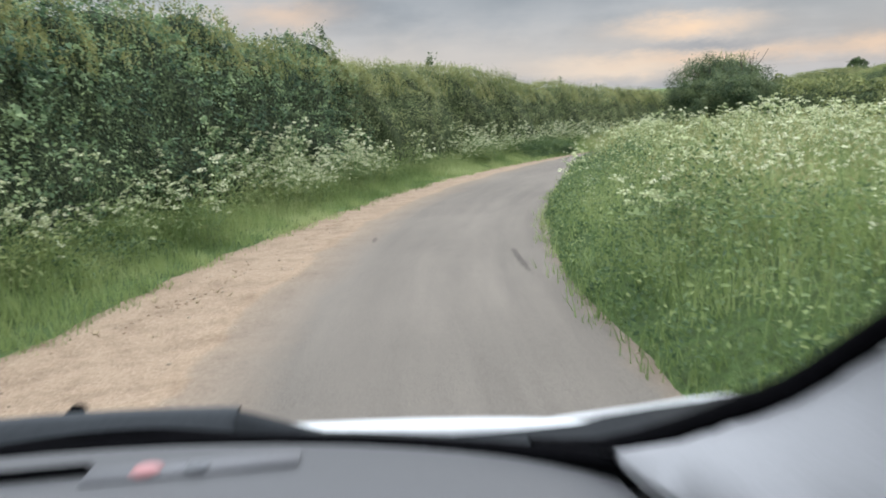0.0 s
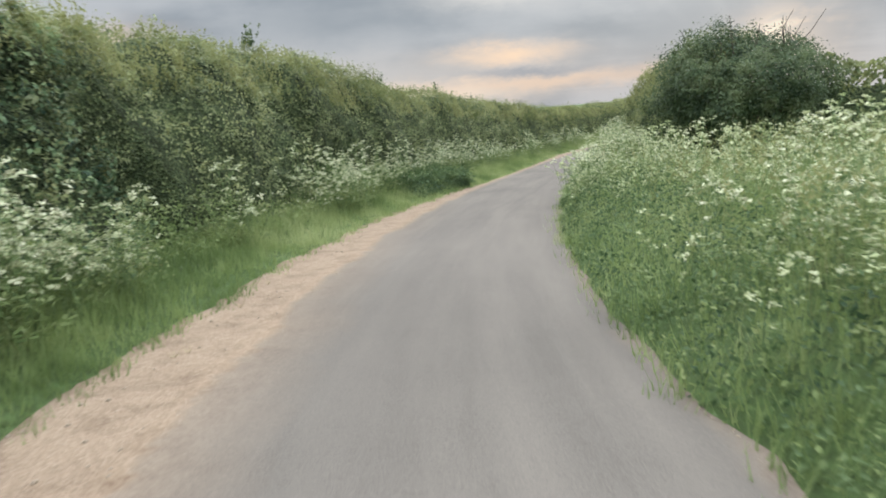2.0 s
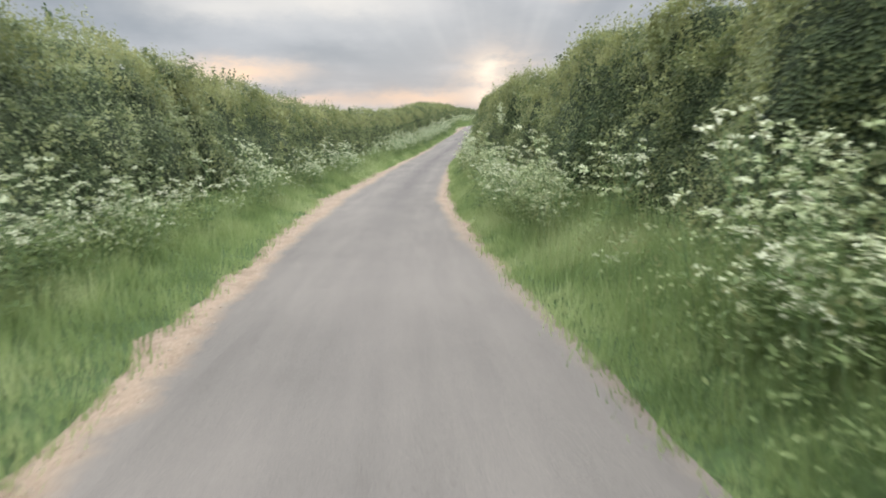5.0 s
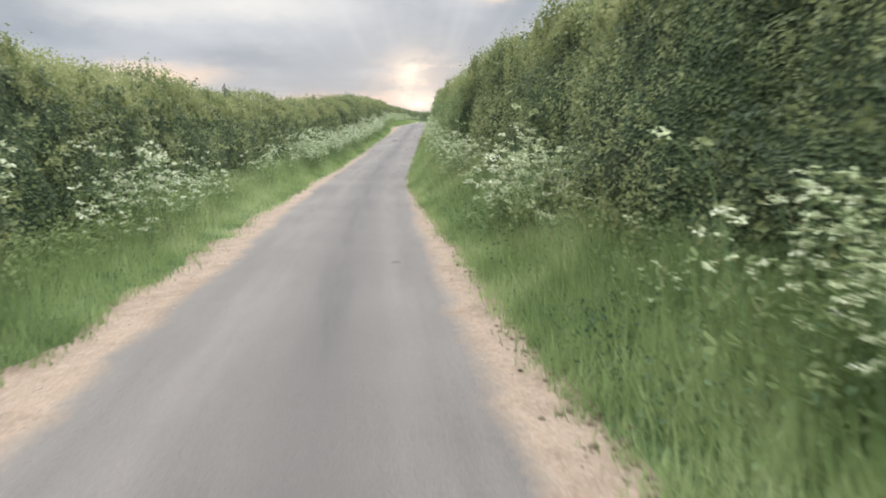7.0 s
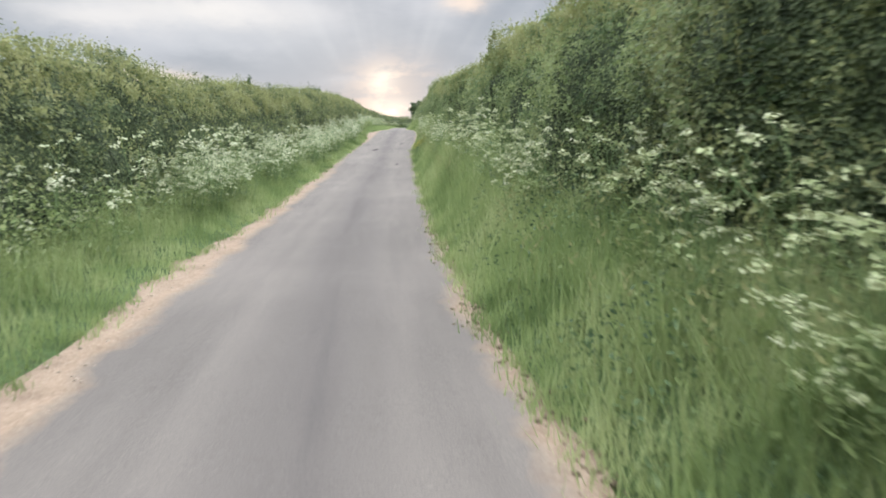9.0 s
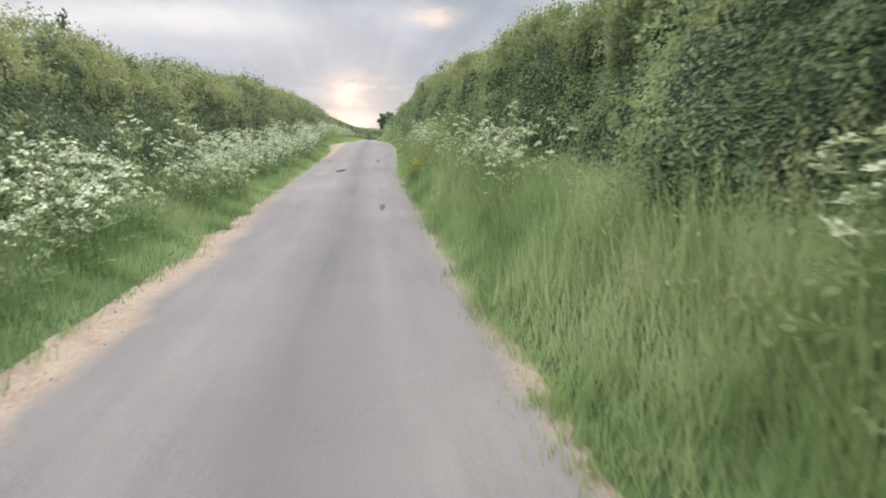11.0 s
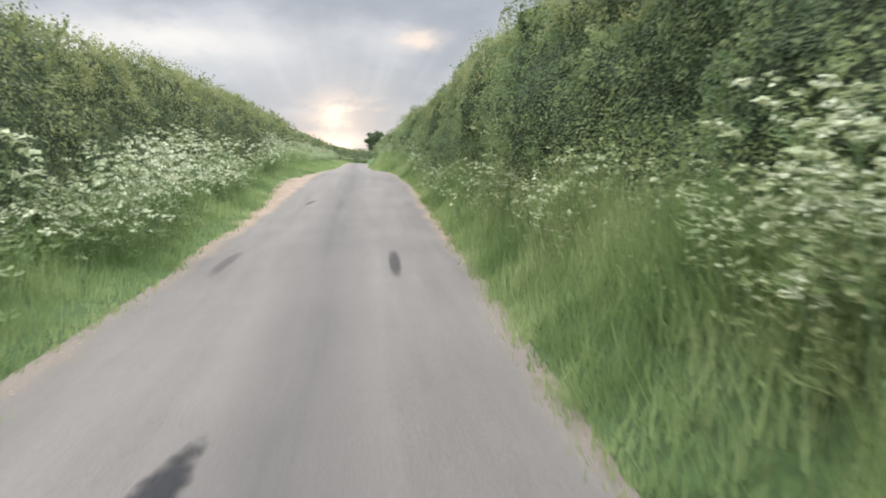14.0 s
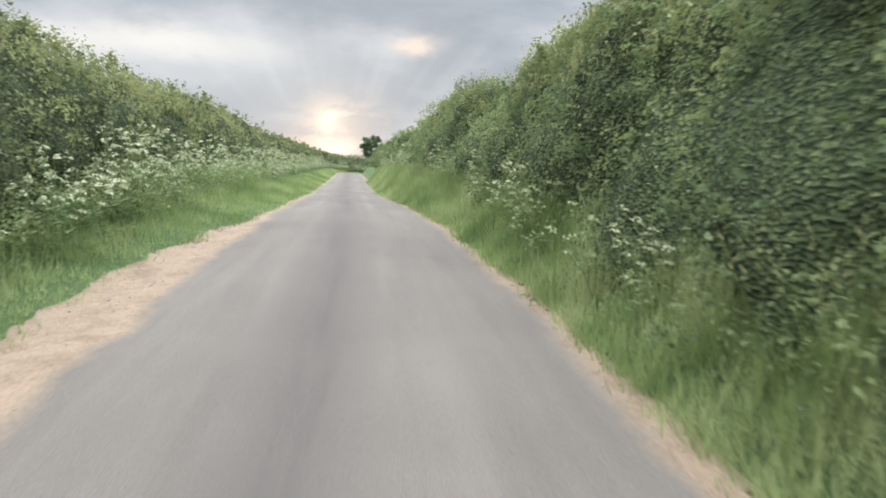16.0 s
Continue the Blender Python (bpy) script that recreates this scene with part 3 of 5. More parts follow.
def build_hedge(s0, s1, face, thick, height, side, seed, density, label, leaf_mat=M_HEDGE, size=0.060, shoots=360, inner=0.48, start=0.9, finish=0.9, core=M_CORE, spray=1.0):
    def tall(s):
        return height(s) * np.sqrt(np.clip(np.minimum((s - s0) / start, (s1 - s) / finish), 0.05, 1))

    s = np.arange(s0, s1, 0.3)
    th = np.linspace(0, math.pi, 16)
    a, b = np.meshgrid(s, th, indexing="ij")
    l, z = hedge_shell(a, b, face, thick, tall, side, seed, 0.24 - 0.10 * np.exp(-((b - 1.35) / 0.35) ** 2) + 0.10 * sm(b, 1.6, 2.1))
    g = ground(a, np.clip(l, -9, 9))
    v = place(a, l, z + g - 0.05).reshape(-1, 3)
    f = grid_faces(len(s), len(th))
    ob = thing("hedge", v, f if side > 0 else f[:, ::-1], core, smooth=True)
    tagged(ob, label, "hedge")
    area = (s1 - s0) * (np.mean(height(s)) * 1.25 + thick * 0.8)

    def surface(q, t, depth):
        l, z = hedge_shell(q, t, face, thick, tall, side, seed, 0.0)
        l2, z2 = hedge_shell(q, t, face, thick, tall, side, seed, 0.3)
        l, z = l + (l2 - l) * depth / 0.3, z + (z2 - z) * depth / 0.3
        g = ground(q, np.clip(l, -9, 9))
        c = place(q, l, z + g)
        inner = place(q, face(q) + side * thick * 0.5, np.minimum(z, tall(q) * 0.75) + g)
        return c, unit(c - inner)

    def spots(n):
        q = s0 + (s1 - s0) * rng.random(n)
        q = q[rng.random(n) < knots(q, (110, 1.0), (125, 0.40), (140, 0.15), (155, 0.10))]
        n = len(q)
        t = np.where(rng.random(n) < 0.72, rng.random(n) ** 0.9 * 1.5, 1.0 + rng.random(n) * 0.9)
        return q, np.where(rng.random(n) < 0.06, 1.9 + 1.1 * rng.random(n), t)

    # leaves inside, close to the wood
    q, t = spots(int(area * density * inner))
    n = len(q)
    c, nrm = surface(q, t, np.minimum(rng.exponential(0.09, n), 0.30) + 0.0)
    far = knots(q, (112, 1.0), (132, 1.6), (170, 3.0))
    v1, f1 = leaves(c, nrm * 0.8 + np.array([0, 0, 0.35]), size * (0.5 + 0.6 * rng.random(n)) * far)
    # leafy sprays that reach out and up from it
    k = 13
    q, t = spots(int(area * density * 0.88 / k))
    keep = rng.random(len(q)) < np.clip(0.62 + 1.0 * vnoise(q * 2.4, t * 4.5, seed + 1), 0.10, 1)
    q, t = q[keep], t[keep]
    n = len(q)
    c, nrm = surface(q, t, 0.10 * rng.random(n) + 0.03)
    far = knots(q, (112, 1.0), (132, 1.6), (170, 3.0))
    d = unit(nrm * 0.75 + np.array([0, 0, 0.45]) + 0.42 * rng.normal(size=(n, 3)))
    reach = spray * (0.15 + 0.26 * rng.random(n) ** 1.5) * (0.75 + 0.5 * (vnoise(q * 1.3, t * 3.0, seed + 5) > 0))
    u = 0.12 + 0.88 * rng.random((n, k))
    bow = np.array([0, 0, -0.10])[None, None] * (u ** 2)[..., None] * reach[:, None, None] * 2
    off = rng.normal(size=(n, k, 3)) * (0.020 + 0.026 * (1 - u))[..., None]
    c = (c[:, None] + d[:, None] * (reach[:, None] * u)[..., None] + bow + off).reshape(-1, 3)
    v2, f2 = leaves(c, np.repeat(d * 0.5, k, 0) + np.array([0, 0, 0.7]), np.repeat(size * (0.55 + 0.75 * rng.random(n) ** 1.5) * far, k) * (0.7 + 0.6 * rng.random(n * k)))
    foliage = thing("foliage", np.vstack([v1, v2]), np.vstack([f1, f2 + len(v1)]), leaf_mat, ob)
    tagged(foliage, kind="stuff")
    # upright young shoots on top
    m = int((s1 - s0) * shoots)
    q = s0 + (s1 - s0) * rng.random(m)
    q = q[vnoise(q * 0.9, seed + 2.5) + 0.6 * rng.normal(size=m) > -0.35]
    q = q[(q < 128) & (rng.random(len(q)) < knots(q, (80, 1.0), (100, 0.5)))]
    m = len(q)
    t = np.where(rng.random(m) < 0.40, 0.72 + 0.38 * rng.random(m), 1.0 + 0.95 * rng.random(m))
    l, z = hedge_shell(q, t, face, thick, tall, side, seed, 0.02)
    foot = place(q, l, z + ground(q, np.clip(l, -9, 9)))
    length = 0.06 + 0.20 * rng.random(m) ** 2.2 * (1 + 0.6 * (vnoise(q * 1.7, seed + 9.0) > 0.5))
    lean = np.stack([0.25 * rng.normal(size=m), 0.25 * rng.normal(size=m), np.ones(m)], -1)
    k = 4
    u = np.repeat(np.linspace(0.1, 1, k)[None], m, 0)
    c = (foot[:, None] + lean[:, None] * (length[:, None] * u)[..., None]).reshape(-1, 3) + 0.012 * rng.normal(size=(m * k, 3))
    out = unit(rng.normal(size=(m * k, 3)) + np.array([0, 0, 0.3]))
    lv, lf = leaves(c, out, 0.050 * (0.6 + 0.6 * rng.random(m * k)), droop=0.0)
    w = 0.004 * unit(np.cross(lean, rng.normal(size=(m, 3))))
    sv = np.stack([foot - w - lean * 0.05, foot + w - lean * 0.05, foot + lean * length[:, None]], 1).reshape(-1, 3)
    lf = np.vstack([lf, np.arange(m * 3).reshape(-1, 3) + len(lv)])
    lv = np.vstack([lv, sv])
    tagged(thing("shoot_growth", lv, lf, M_SHOOT, ob), "yellow-green young shoots", kind="stuff")
    # a few dark sprigs that stand above the rest
    cs = []
    for q in s0 + (min(s1, 130) - s0) * rng.random(int((min(s1, 130) - s0) * 0.22)):
        l, z = hedge_shell(np.array([q]), np.array([1.3 + 0.4 * rng.random()]), face, thick, tall, side, seed, 0.0)
        foot = place(q, l[0], z[0] + float(ground(q, np.clip(l[0], -9, 9))))
        for j in range(5):
            d = unit(np.array([0.35 * rng.normal(), 0.35 * rng.normal(), 1.0]))
            c = foot + d * np.linspace(0.05, 0.22 + 0.22 * rng.random(), 9)[:, None]
            cs.append(c + 0.02 * rng.normal(size=c.shape))
    c = np.vstack(cs)
    lv, lf = leaves(c, unit(rng.normal(size=c.shape)), 0.05 + 0.035 * rng.random(len(c)))
    tagged(thing("sprig_growth", lv, lf, M_BUSH, ob), "dark leafy sprigs", kind="stuff")
    return ob


def left_face(s):
    return -knots(s, (-10, 3.5), (12, 3.45), (30, 3.15), (60, 3.15), (130, 3.2)) + 0.12 * vnoise(s * 0.2, 40.0)


def left_height(s):
    return knots(s, (0, 2.38), (8, 2.53), (15, 2.84), (24, 2.62), (34, 2.53), (40, 2.45), (48, 2.33), (55, 2.08), (75, 2.0), (90, 2.15), (98, 2.4), (106, 2.4), (113, 2.25), (122, 2.15), (140, 2.05), (190, 1.9))


def right_face(s):
    return knots(s, (22, 3.3), (30, 3.0), (42, 2.35), (54, 1.95), (130, 1.95)) + 0.12 * vnoise(s * 0.2, 60.0)


def right_height(s):
    return knots(s, (22, 2.45), (25, 2.5), (32, 2.15), (45, 2.3), (60, 2.45), (66, 2.38), (75, 2.16), (88, 2.11), (97, 2.61), (108, 2.41), (117, 1.86), (140, 1.71), (190, 1.46))


build_hedge(-4, 17.5, left_face, 3.2, left_height, -1, 11, 400, "tall dark green thorn hedge with leafy uneven face above white flowers", M_THORN, size=0.068, core=M_CORE_SHADE)
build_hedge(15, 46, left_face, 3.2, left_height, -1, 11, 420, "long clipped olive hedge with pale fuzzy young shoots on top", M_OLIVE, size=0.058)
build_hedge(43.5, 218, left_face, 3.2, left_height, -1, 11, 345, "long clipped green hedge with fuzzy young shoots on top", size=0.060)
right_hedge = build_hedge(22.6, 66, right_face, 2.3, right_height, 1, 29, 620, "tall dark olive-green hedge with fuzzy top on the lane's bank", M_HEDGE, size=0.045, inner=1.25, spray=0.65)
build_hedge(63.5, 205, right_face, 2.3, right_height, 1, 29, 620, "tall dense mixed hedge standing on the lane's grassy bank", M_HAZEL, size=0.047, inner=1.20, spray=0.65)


# ---- verge plants ----
def tube(path, radii, sides=3):
    """A thin stem along a path: corners and triangles."""
    path, radii = np.asarray(path, float), np.asarray(radii, float)
    d = unit(np.gradient(path, axis=0))
    a = unit(np.cross(d, np.array([0.31, 0.95, 0.05])))
    b = np.cross(d, a)
    ang = np.arange(sides) * 2 * math.pi / sides
    v = path[:, None] + radii[:, None, None] * (np.cos(ang)[None, :, None] * a[:, None] + np.sin(ang)[None, :, None] * b[:, None])
    n = len(path)
    f = []
    for i in range(n - 1):
        for j in range(sides):
            p, q = i * sides + j, i * sides + (j + 1) % sides
            f += [(p, q, q + sides), (p, q + sides, p + sides)]
    return v.reshape(-1, 3), np.array(f)


def joined(pieces):
    vs, fs, k = [], [], 0
    for v, f in pieces:
        vs.append(v)
        fs.append(np.asarray(f) + k)
        k += len(v)
    return np.vstack(vs), np.vstack(fs)


def scatter(template, at_, turn, scale, lean=None):
    """Copies of a template's corners and faces at places, turned about z and scaled."""
    v, f = template
    n = len(at_)
    c, s_ = np.cos(turn)[:, None], np.sin(turn)[:, None]
    x = (v[None, :, 0] * c - v[None, :, 1] * s_) * scale[:, None]
    y = (v[None, :, 0] * s_ + v[None, :, 1] * c) * scale[:, None]
    z = v[None, :, 2] * scale[:, None]
    if lean is not None:
        x, y = x + lean[:, :1] * z, y + lean[:, 1:] * z
    out = np.stack([x, y, z], -1) + at_[:, None]
    fs = (f[None] + (np.arange(n) * len(v))[:, None, None]).reshape(-1, 3)
    return out.reshape(-1, 3), fs


def florets(centre, normal, spread, count, r, size, corners=5):
    """A flat-topped umbel: small five-cornered florets over a shallow dome."""
    pieces = []
    t1 = unit(np.cross(normal, np.array([0.2, 1.0, 0.1])))
    t2 = np.cross(normal, t1)
    for i in range(count):
        a, d = i * 2.4 + r.random(), spread * math.sqrt((i + 0.4) / count)
        out = t1 * math.cos(a) + t2 * math.sin(a)
        c = centre + out * d - normal * d * d * 6.0 + normal * 0.008 * r.normal()
        q = size * (0.7 + 0.6 * r.random()) * (1.3 if corners == 3 else 1.0)
        n_ = unit(normal + out * d / spread * 0.8 + 0.35 * r.normal(size=3))
        e1 = unit(np.cross(n_, out + 0.1))
        e2 = np.cross(n_, e1)
        ang = np.arange(corners) * 2 * math.pi / corners + r.random() * 6
        rim = c + q * (np.cos(ang)[:, None] * e1 + np.sin(ang)[:, None] * e2) + n_ * q * 0.3 * np.cos(ang * 2)[:, None]
        pieces.append((rim, [(0, j, j + 1) for j in range(1, corners - 1)]))
    v, f = joined(pieces)
    hub = len(v)
    rays = [(hub, corners * i, corners * i + 1) for i in range(0, count, 1 if corners > 4 else 3)]
    return [(np.vstack([v, (centre - normal * 0.03)[None]]), np.vstack([f, rays]))]


def parsley(seed, height=1.05, stems=3, corners=5, pairs=3, coarse=0):
    """Cow parsley: stems and ferny leaves as corners and faces, and a list of umbels likewise."""
    r = np.random.default_rng(seed)
    wood, fern, white = [], [], []
    for i in range(stems):
        a = r.random() * 6.3
        reach = 0.10 + 0.22 * r.random()
        h = height * (0.62 + 0.45 * r.random())
        foot = np.array([0.06 * r.normal(), 0.06 * r.normal(), -0.03])
        top = foot + np.array([math.cos(a) * reach, math.sin(a) * reach, h])
        mid = foot * 0.5 + top * 0.5 + np.array([0.03 * r.normal(), 0.03 * r.normal(), 0])
        wood.append(tube([foot, mid, top], [0.006, 0.005, 0.003]) if corners > 4 else tube([foot, top], [0.006, 0.003]))
        for k in range(int(r.integers(2, 5))):
            b = foot + (top - foot) * (0.45 + 0.5 * r.random())
            ang = r.random() * 6.3
            ln = 0.10 + 0.19 * r.random()
            e = b + np.array([math.cos(ang) * ln * 0.85, math.sin(ang) * ln * 0.85, ln * 0.85])
            wood.append(tube([b, e], [0.003, 0.002]))
            n = unit(np.array([0.25 * r.normal(), 0.25 * r.normal(), 1.0]))
            white.append(joined(florets(e, n, 0.036 + 0.024 * r.random(), int(r.integers(9, 14) - 4 * coarse), r, 0.0100 + 0.0042 * coarse, corners)))
        n = unit(np.array([0.2 * r.normal(), 0.2 * r.normal(), 1.0]))
        white.append(joined(florets(top + np.array([0, 0, 0.02]), n, 0.056 + 0.018 * r.random(), int(15 - 7 * coarse), r, 0.0105 + 0.0042 * coarse, corners)))
        for k in range(4 if corners > 3 else 3):
            t = 0.1 + 0.6 * r.random()
            b = foot + (top - foot) * t
            ang = r.random() * 6.3
            w = np.array([math.cos(ang), math.sin(ang), 0.35])
            ln = (0.28 - 0.14 * t) * (0.7 + 0.6 * r.random())
            side = np.array([-w[1], w[0], 0])
            for j in range(pairs):
                q = b + w * ln * (0.3 + 0.9 / pairs * j) - np.array([0, 0, 0.06 * j * j * ln])
                for sg in (1, -1):
                    tip = q + side * sg * ln * (0.38 - 0.09 * j) + w * ln * 0.16 + np.array([0, 0, 0.02 * r.normal()])
                    m_ = (q + tip) / 2
                    fern.append((np.stack([q, m_ + w * ln * 0.10, tip, m_ - w * ln * 0.08]), [(0, 1, 2), (0, 2, 3)]))
    return joined(wood), joined(fern), white


KINDS = [parsley(101, 1.02, 3), parsley(102, 1.15, 3), parsley(103, 0.9, 3), parsley(104, 1.05, 4)]
FAR_KINDS = [parsley(105, 1.02, 3, 3, 2, 1), parsley(106, 1.15, 3, 3, 2, 1), parsley(107, 0.9, 3, 3, 2, 1), parsley(108, 1.05, 4, 3, 2, 1)]
BANK_KINDS = [parsley(115, 1.02, 3, 3, 2, 0.6), parsley(116, 1.15, 3, 3, 2, 0.6), parsley(117, 0.9, 3, 3, 2, 0.6), parsley(118, 1.05, 4, 3, 2, 0.6)]


def flower_places(side, n, s0, s1):
    """Random places for cow parsley on one verge, thicker where the lane has it thicker."""
    s = s0 + (s1 - s0) * rng.random(n)
    if side < 0:
        near = knots(s, (0, 2.9), (10, 2.6), (24, 2.5), (60, 2.5), (80, 2.2), (105, 2.2), (112, 2.7))
        far = -left_face(s) + 0.1
        l = -(near + (far - near) * rng.random(n) ** 0.9)
        thick = knots(s, (-5, 0.66), (8, 0.70), (10, 0.95), (18, 0.95), (25, 0.80), (34, 0.45), (45, 0.42), (60, 0.50), (70, 0.85), (84, 0.85), (92, 0.68), (120, 0.72), (150, 0.8), (215, 0.8))
    else:
        near = knots(s, (0, 1.4), (20, 1.42), (33, 1.75), (48, 1.45), (100, 1.55), (118, 1.7))
        far = np.where(s < 22, 7.5, right_face(s) - 0.05)
        l = near + (far - near) * rng.random(n) ** np.where(s < 22, 1.0, 0.8)
        thick = knots(s, (-5, 0.22), (4, 0.30), (7, 0.72), (12, 0.85), (14, 0.85), (22, 0.9), (30, 0.7), (44, 0.75), (52, 0.72), (56, 0.42), (62, 0.38), (68, 0.27), (74, 0.26), (77, 0.44), (81, 0.40), (87, 0.20), (93, 0.40), (100, 0.40), (106, 0.12), (120, 0.10), (150, 0.2)) + 0.0 * l
    clump = 0.45 + 0.95 * vnoise(s * 0.55, l * 0.9 + 20 * side) + 0.45 * vnoise(s * 1.9, l * 2.1)
    clump = np.where((side > 0) & (s < 24), clump + 0.35, clump)
    clump = np.where((side < 0) & (s > 68), clump + 0.22, clump)
    thick = np.where((side > 0) & (s < 20), thick * knots(l, (1.7, 0.15), (2.4, 1.0)), thick)
    keep = rng.random(n) < thick * np.clip(clump, 0.06, 1.0)
    return s[keep], l[keep]


def build_parsley():
    # plants that stand nearest to the lane, each a thing of its own
    made = {}
    meshes = {}
    for side, heads in ((-1, M_UMBEL), (1, M_CREAM)):
        for k, (wood, fern, white) in enumerate(KINDS):
            row = [quick_mesh("cow_parsley", *wood), quick_mesh("frond", *fern)] + [quick_mesh("umbel", *w) for w in white]
            for me, mat in zip(row, [M_STEM, M_FERN] + [heads] * len(white)):
                me.materials.append(mat)
            meshes[side, k] = row
    for side, count in ((-1, 95), (1, 95)):
        s, l = flower_places(side, 1500, 1.5, 112)
        order = np.argsort(np.abs(l) + 0.004 * s)[:count]
        for i in order:
            k = int(rng.integers(0, len(KINDS)))
            p = place(s[i], l[i], ground(s[i], l[i]))
            m = Matrix.LocRotScale(p, Euler((0.08 * rng.normal(), 0.08 * rng.normal(), 6.3 * rng.random())), Vector([0.7 + 0.4 * rng.random()] * 3))
            if (side, k) in made:
                ob = copy_thing(made[side, k], m)
            else:
                row = meshes[side, k]
                ob = new("cow_parsley", row[0])
                for me in row[1:]:
                    child = new(me.name.split(".")[0], me)
                    child.parent = ob
                    if child.name.startswith("frond"):
                        tagged(child, "ferny green leaves", kind="stuff")
                label = "white flowering cow parsley with ferny leaves on the verge" if side < 0 else "creamy flowering cow parsley with ferny leaves on the bank"
                made[side, k] = tagged(ob, label, "cow parsley", "cow parsley along the lane")
            ob.matrix_basis = m
    # the drifts behind them
    for side, n, s0, s1, label in ((-1, 3000, -6, 124, "drift of white cow parsley along the hedge foot"), (-1, 1100, 124, 212, "far drift of pale cow parsley along the hedge foot"),
                                   (1, 1500, -6, 38, "drift of creamy cow parsley in the rough field corner"),
                                   (1, 4000, 38, 150, "drift of white cow parsley on the bank")):
        s, l = flower_places(side, n, s0, s1)
        kinds = BANK_KINDS if side > 0 and s0 > 0 else FAR_KINDS
        if side > 0 and s0 < 0:
            more = flower_places(side, 2400, -3, 27)
            s, l = np.concatenate([s, more[0]]), np.concatenate([l, more[1]])
        at_ = place(s, l, ground(s, l))
        pick = rng.integers(0, len(KINDS), len(s))
        sc = 0.45 + 0.65 * rng.random(len(s))
        sc *= np.where((side < 0) & (s < 11), 0.92, 1.0)
        sc *= np.where((side > 0) & (s < 30), knots(s, (12, 0.76), (18, 0.78)), 1.0)
        sc *= np.where((side > 0) & (s > 40) & (s < 54), 0.95, 1.0) * np.where((side > 0) & (s > 66), 0.85, 1.0)
        base = None
        for j, (pname, mat) in enumerate((("cow_parsley_drift", M_STEM), ("leaf_fronds", M_FERN), ("umbel_heads", M_UMBEL if side < 0 and s0 < 0 else M_CREAM))):
            out = []
            for k in range(len(kinds)):
                w = pick == k
                tpl = joined(kinds[k][2]) if j == 2 else kinds[k][j]
                out.append(scatter(tpl, at_[w], s[w] * 7.7, sc[w], np.stack([0.1 * np.sin(s[w] * 31), 0.1 * np.cos(s[w] * 17)], -1)))
            v, f = joined(out)
            ob = thing(pname, v, f, mat, base)
            tagged(ob, kind="stuff")
            if base is None:
                base = tagged(ob, label, "cow parsley", kind="stuff")


def build_grass():
    """Grass blades over both verges, bent, in tufts."""
    for side in (-1, 1):
        n = 22500 if side < 0 else 34000
        s = -4 + (190 if side < 0 else 150) * rng.random(n) ** (1.25 if side < 0 else 1.0)
        if side < 0:
            e0 = -grass_left(s)
            l = e0 - 0.03 + (1.35 + 0.2 * rng.random(n)) * rng.random(n) ** 1.25
        else:
            e0 = grass_right(s)
            wide = np.where(s < 24, 3.2, np.maximum(right_face(s) + 0.2 - e0, 0.8))
            l = e0 - 0.03 + wide * rng.random(n) ** 1.3
        sparse = (side < 0) | (s > 26) | (l - e0 > 1.3) | (rng.random(n) < 0.35)
        sparse &= (side < 0) | (s < 84) | (s > 95) | (rng.random(n) < 0.5)
        s, l, e0 = s[sparse], l[sparse] * side, e0[sparse]
        n = len(s)
        p = place(s, l, ground(s, l) - 0.02)
        inner = sm(np.abs(l) - e0, 0.0, 0.7)
        if side < 0:
            tall = 0.11 + 0.20 * inner
        else:
            tall = 0.12 + (0.26 + knots(s, (66, 0), (73, 0.16), (98, 0.16), (104, 0.02))) * inner + 0.05 * (1 - sm(s, 19, 26))
        tall = tall * (0.75 + 0.5 * (vnoise(s * 0.7, l) * 0.5 + 0.5))
        tall = tall * knots(s, (104, 1.0), (109, 0.6 if side < 0 else 1.0), (118, 0.8 if side < 0 else 1.0))
        k = 10
        m = n * k
        base = np.repeat(p, k, 0) + np.stack([0.07 * rng.normal(size=m), 0.07 * rng.normal(size=m), np.zeros(m)], -1)
        h = np.repeat(tall, k) * (0.55 + 0.75 * rng.random(m))
        a = 6.3 * rng.random(m)
        d = np.stack([np.cos(a), np.sin(a), np.zeros(m)], -1)
        w = np.stack([-np.sin(a), np.cos(a), np.zeros(m)], -1) * (0.0037 + 0.0038 * rng.random(m))[:, None]
        bend = (0.10 + 0.55 * rng.random(m))[:, None] * h[:, None]
        tip = base + np.array([0, 0, 1.0]) * (h * (0.98 - 0.18 * rng.random(m)))[:, None] + d * bend
        v = np.stack([base - w, base + w, tip], 1).reshape(-1, 3)
        f = np.arange(m * 3).reshape(-1, 3)
        tagged(thing("grass", v, f, M_GRASS), "long green grass growing over the lane's verge", "grass", kind="stuff")


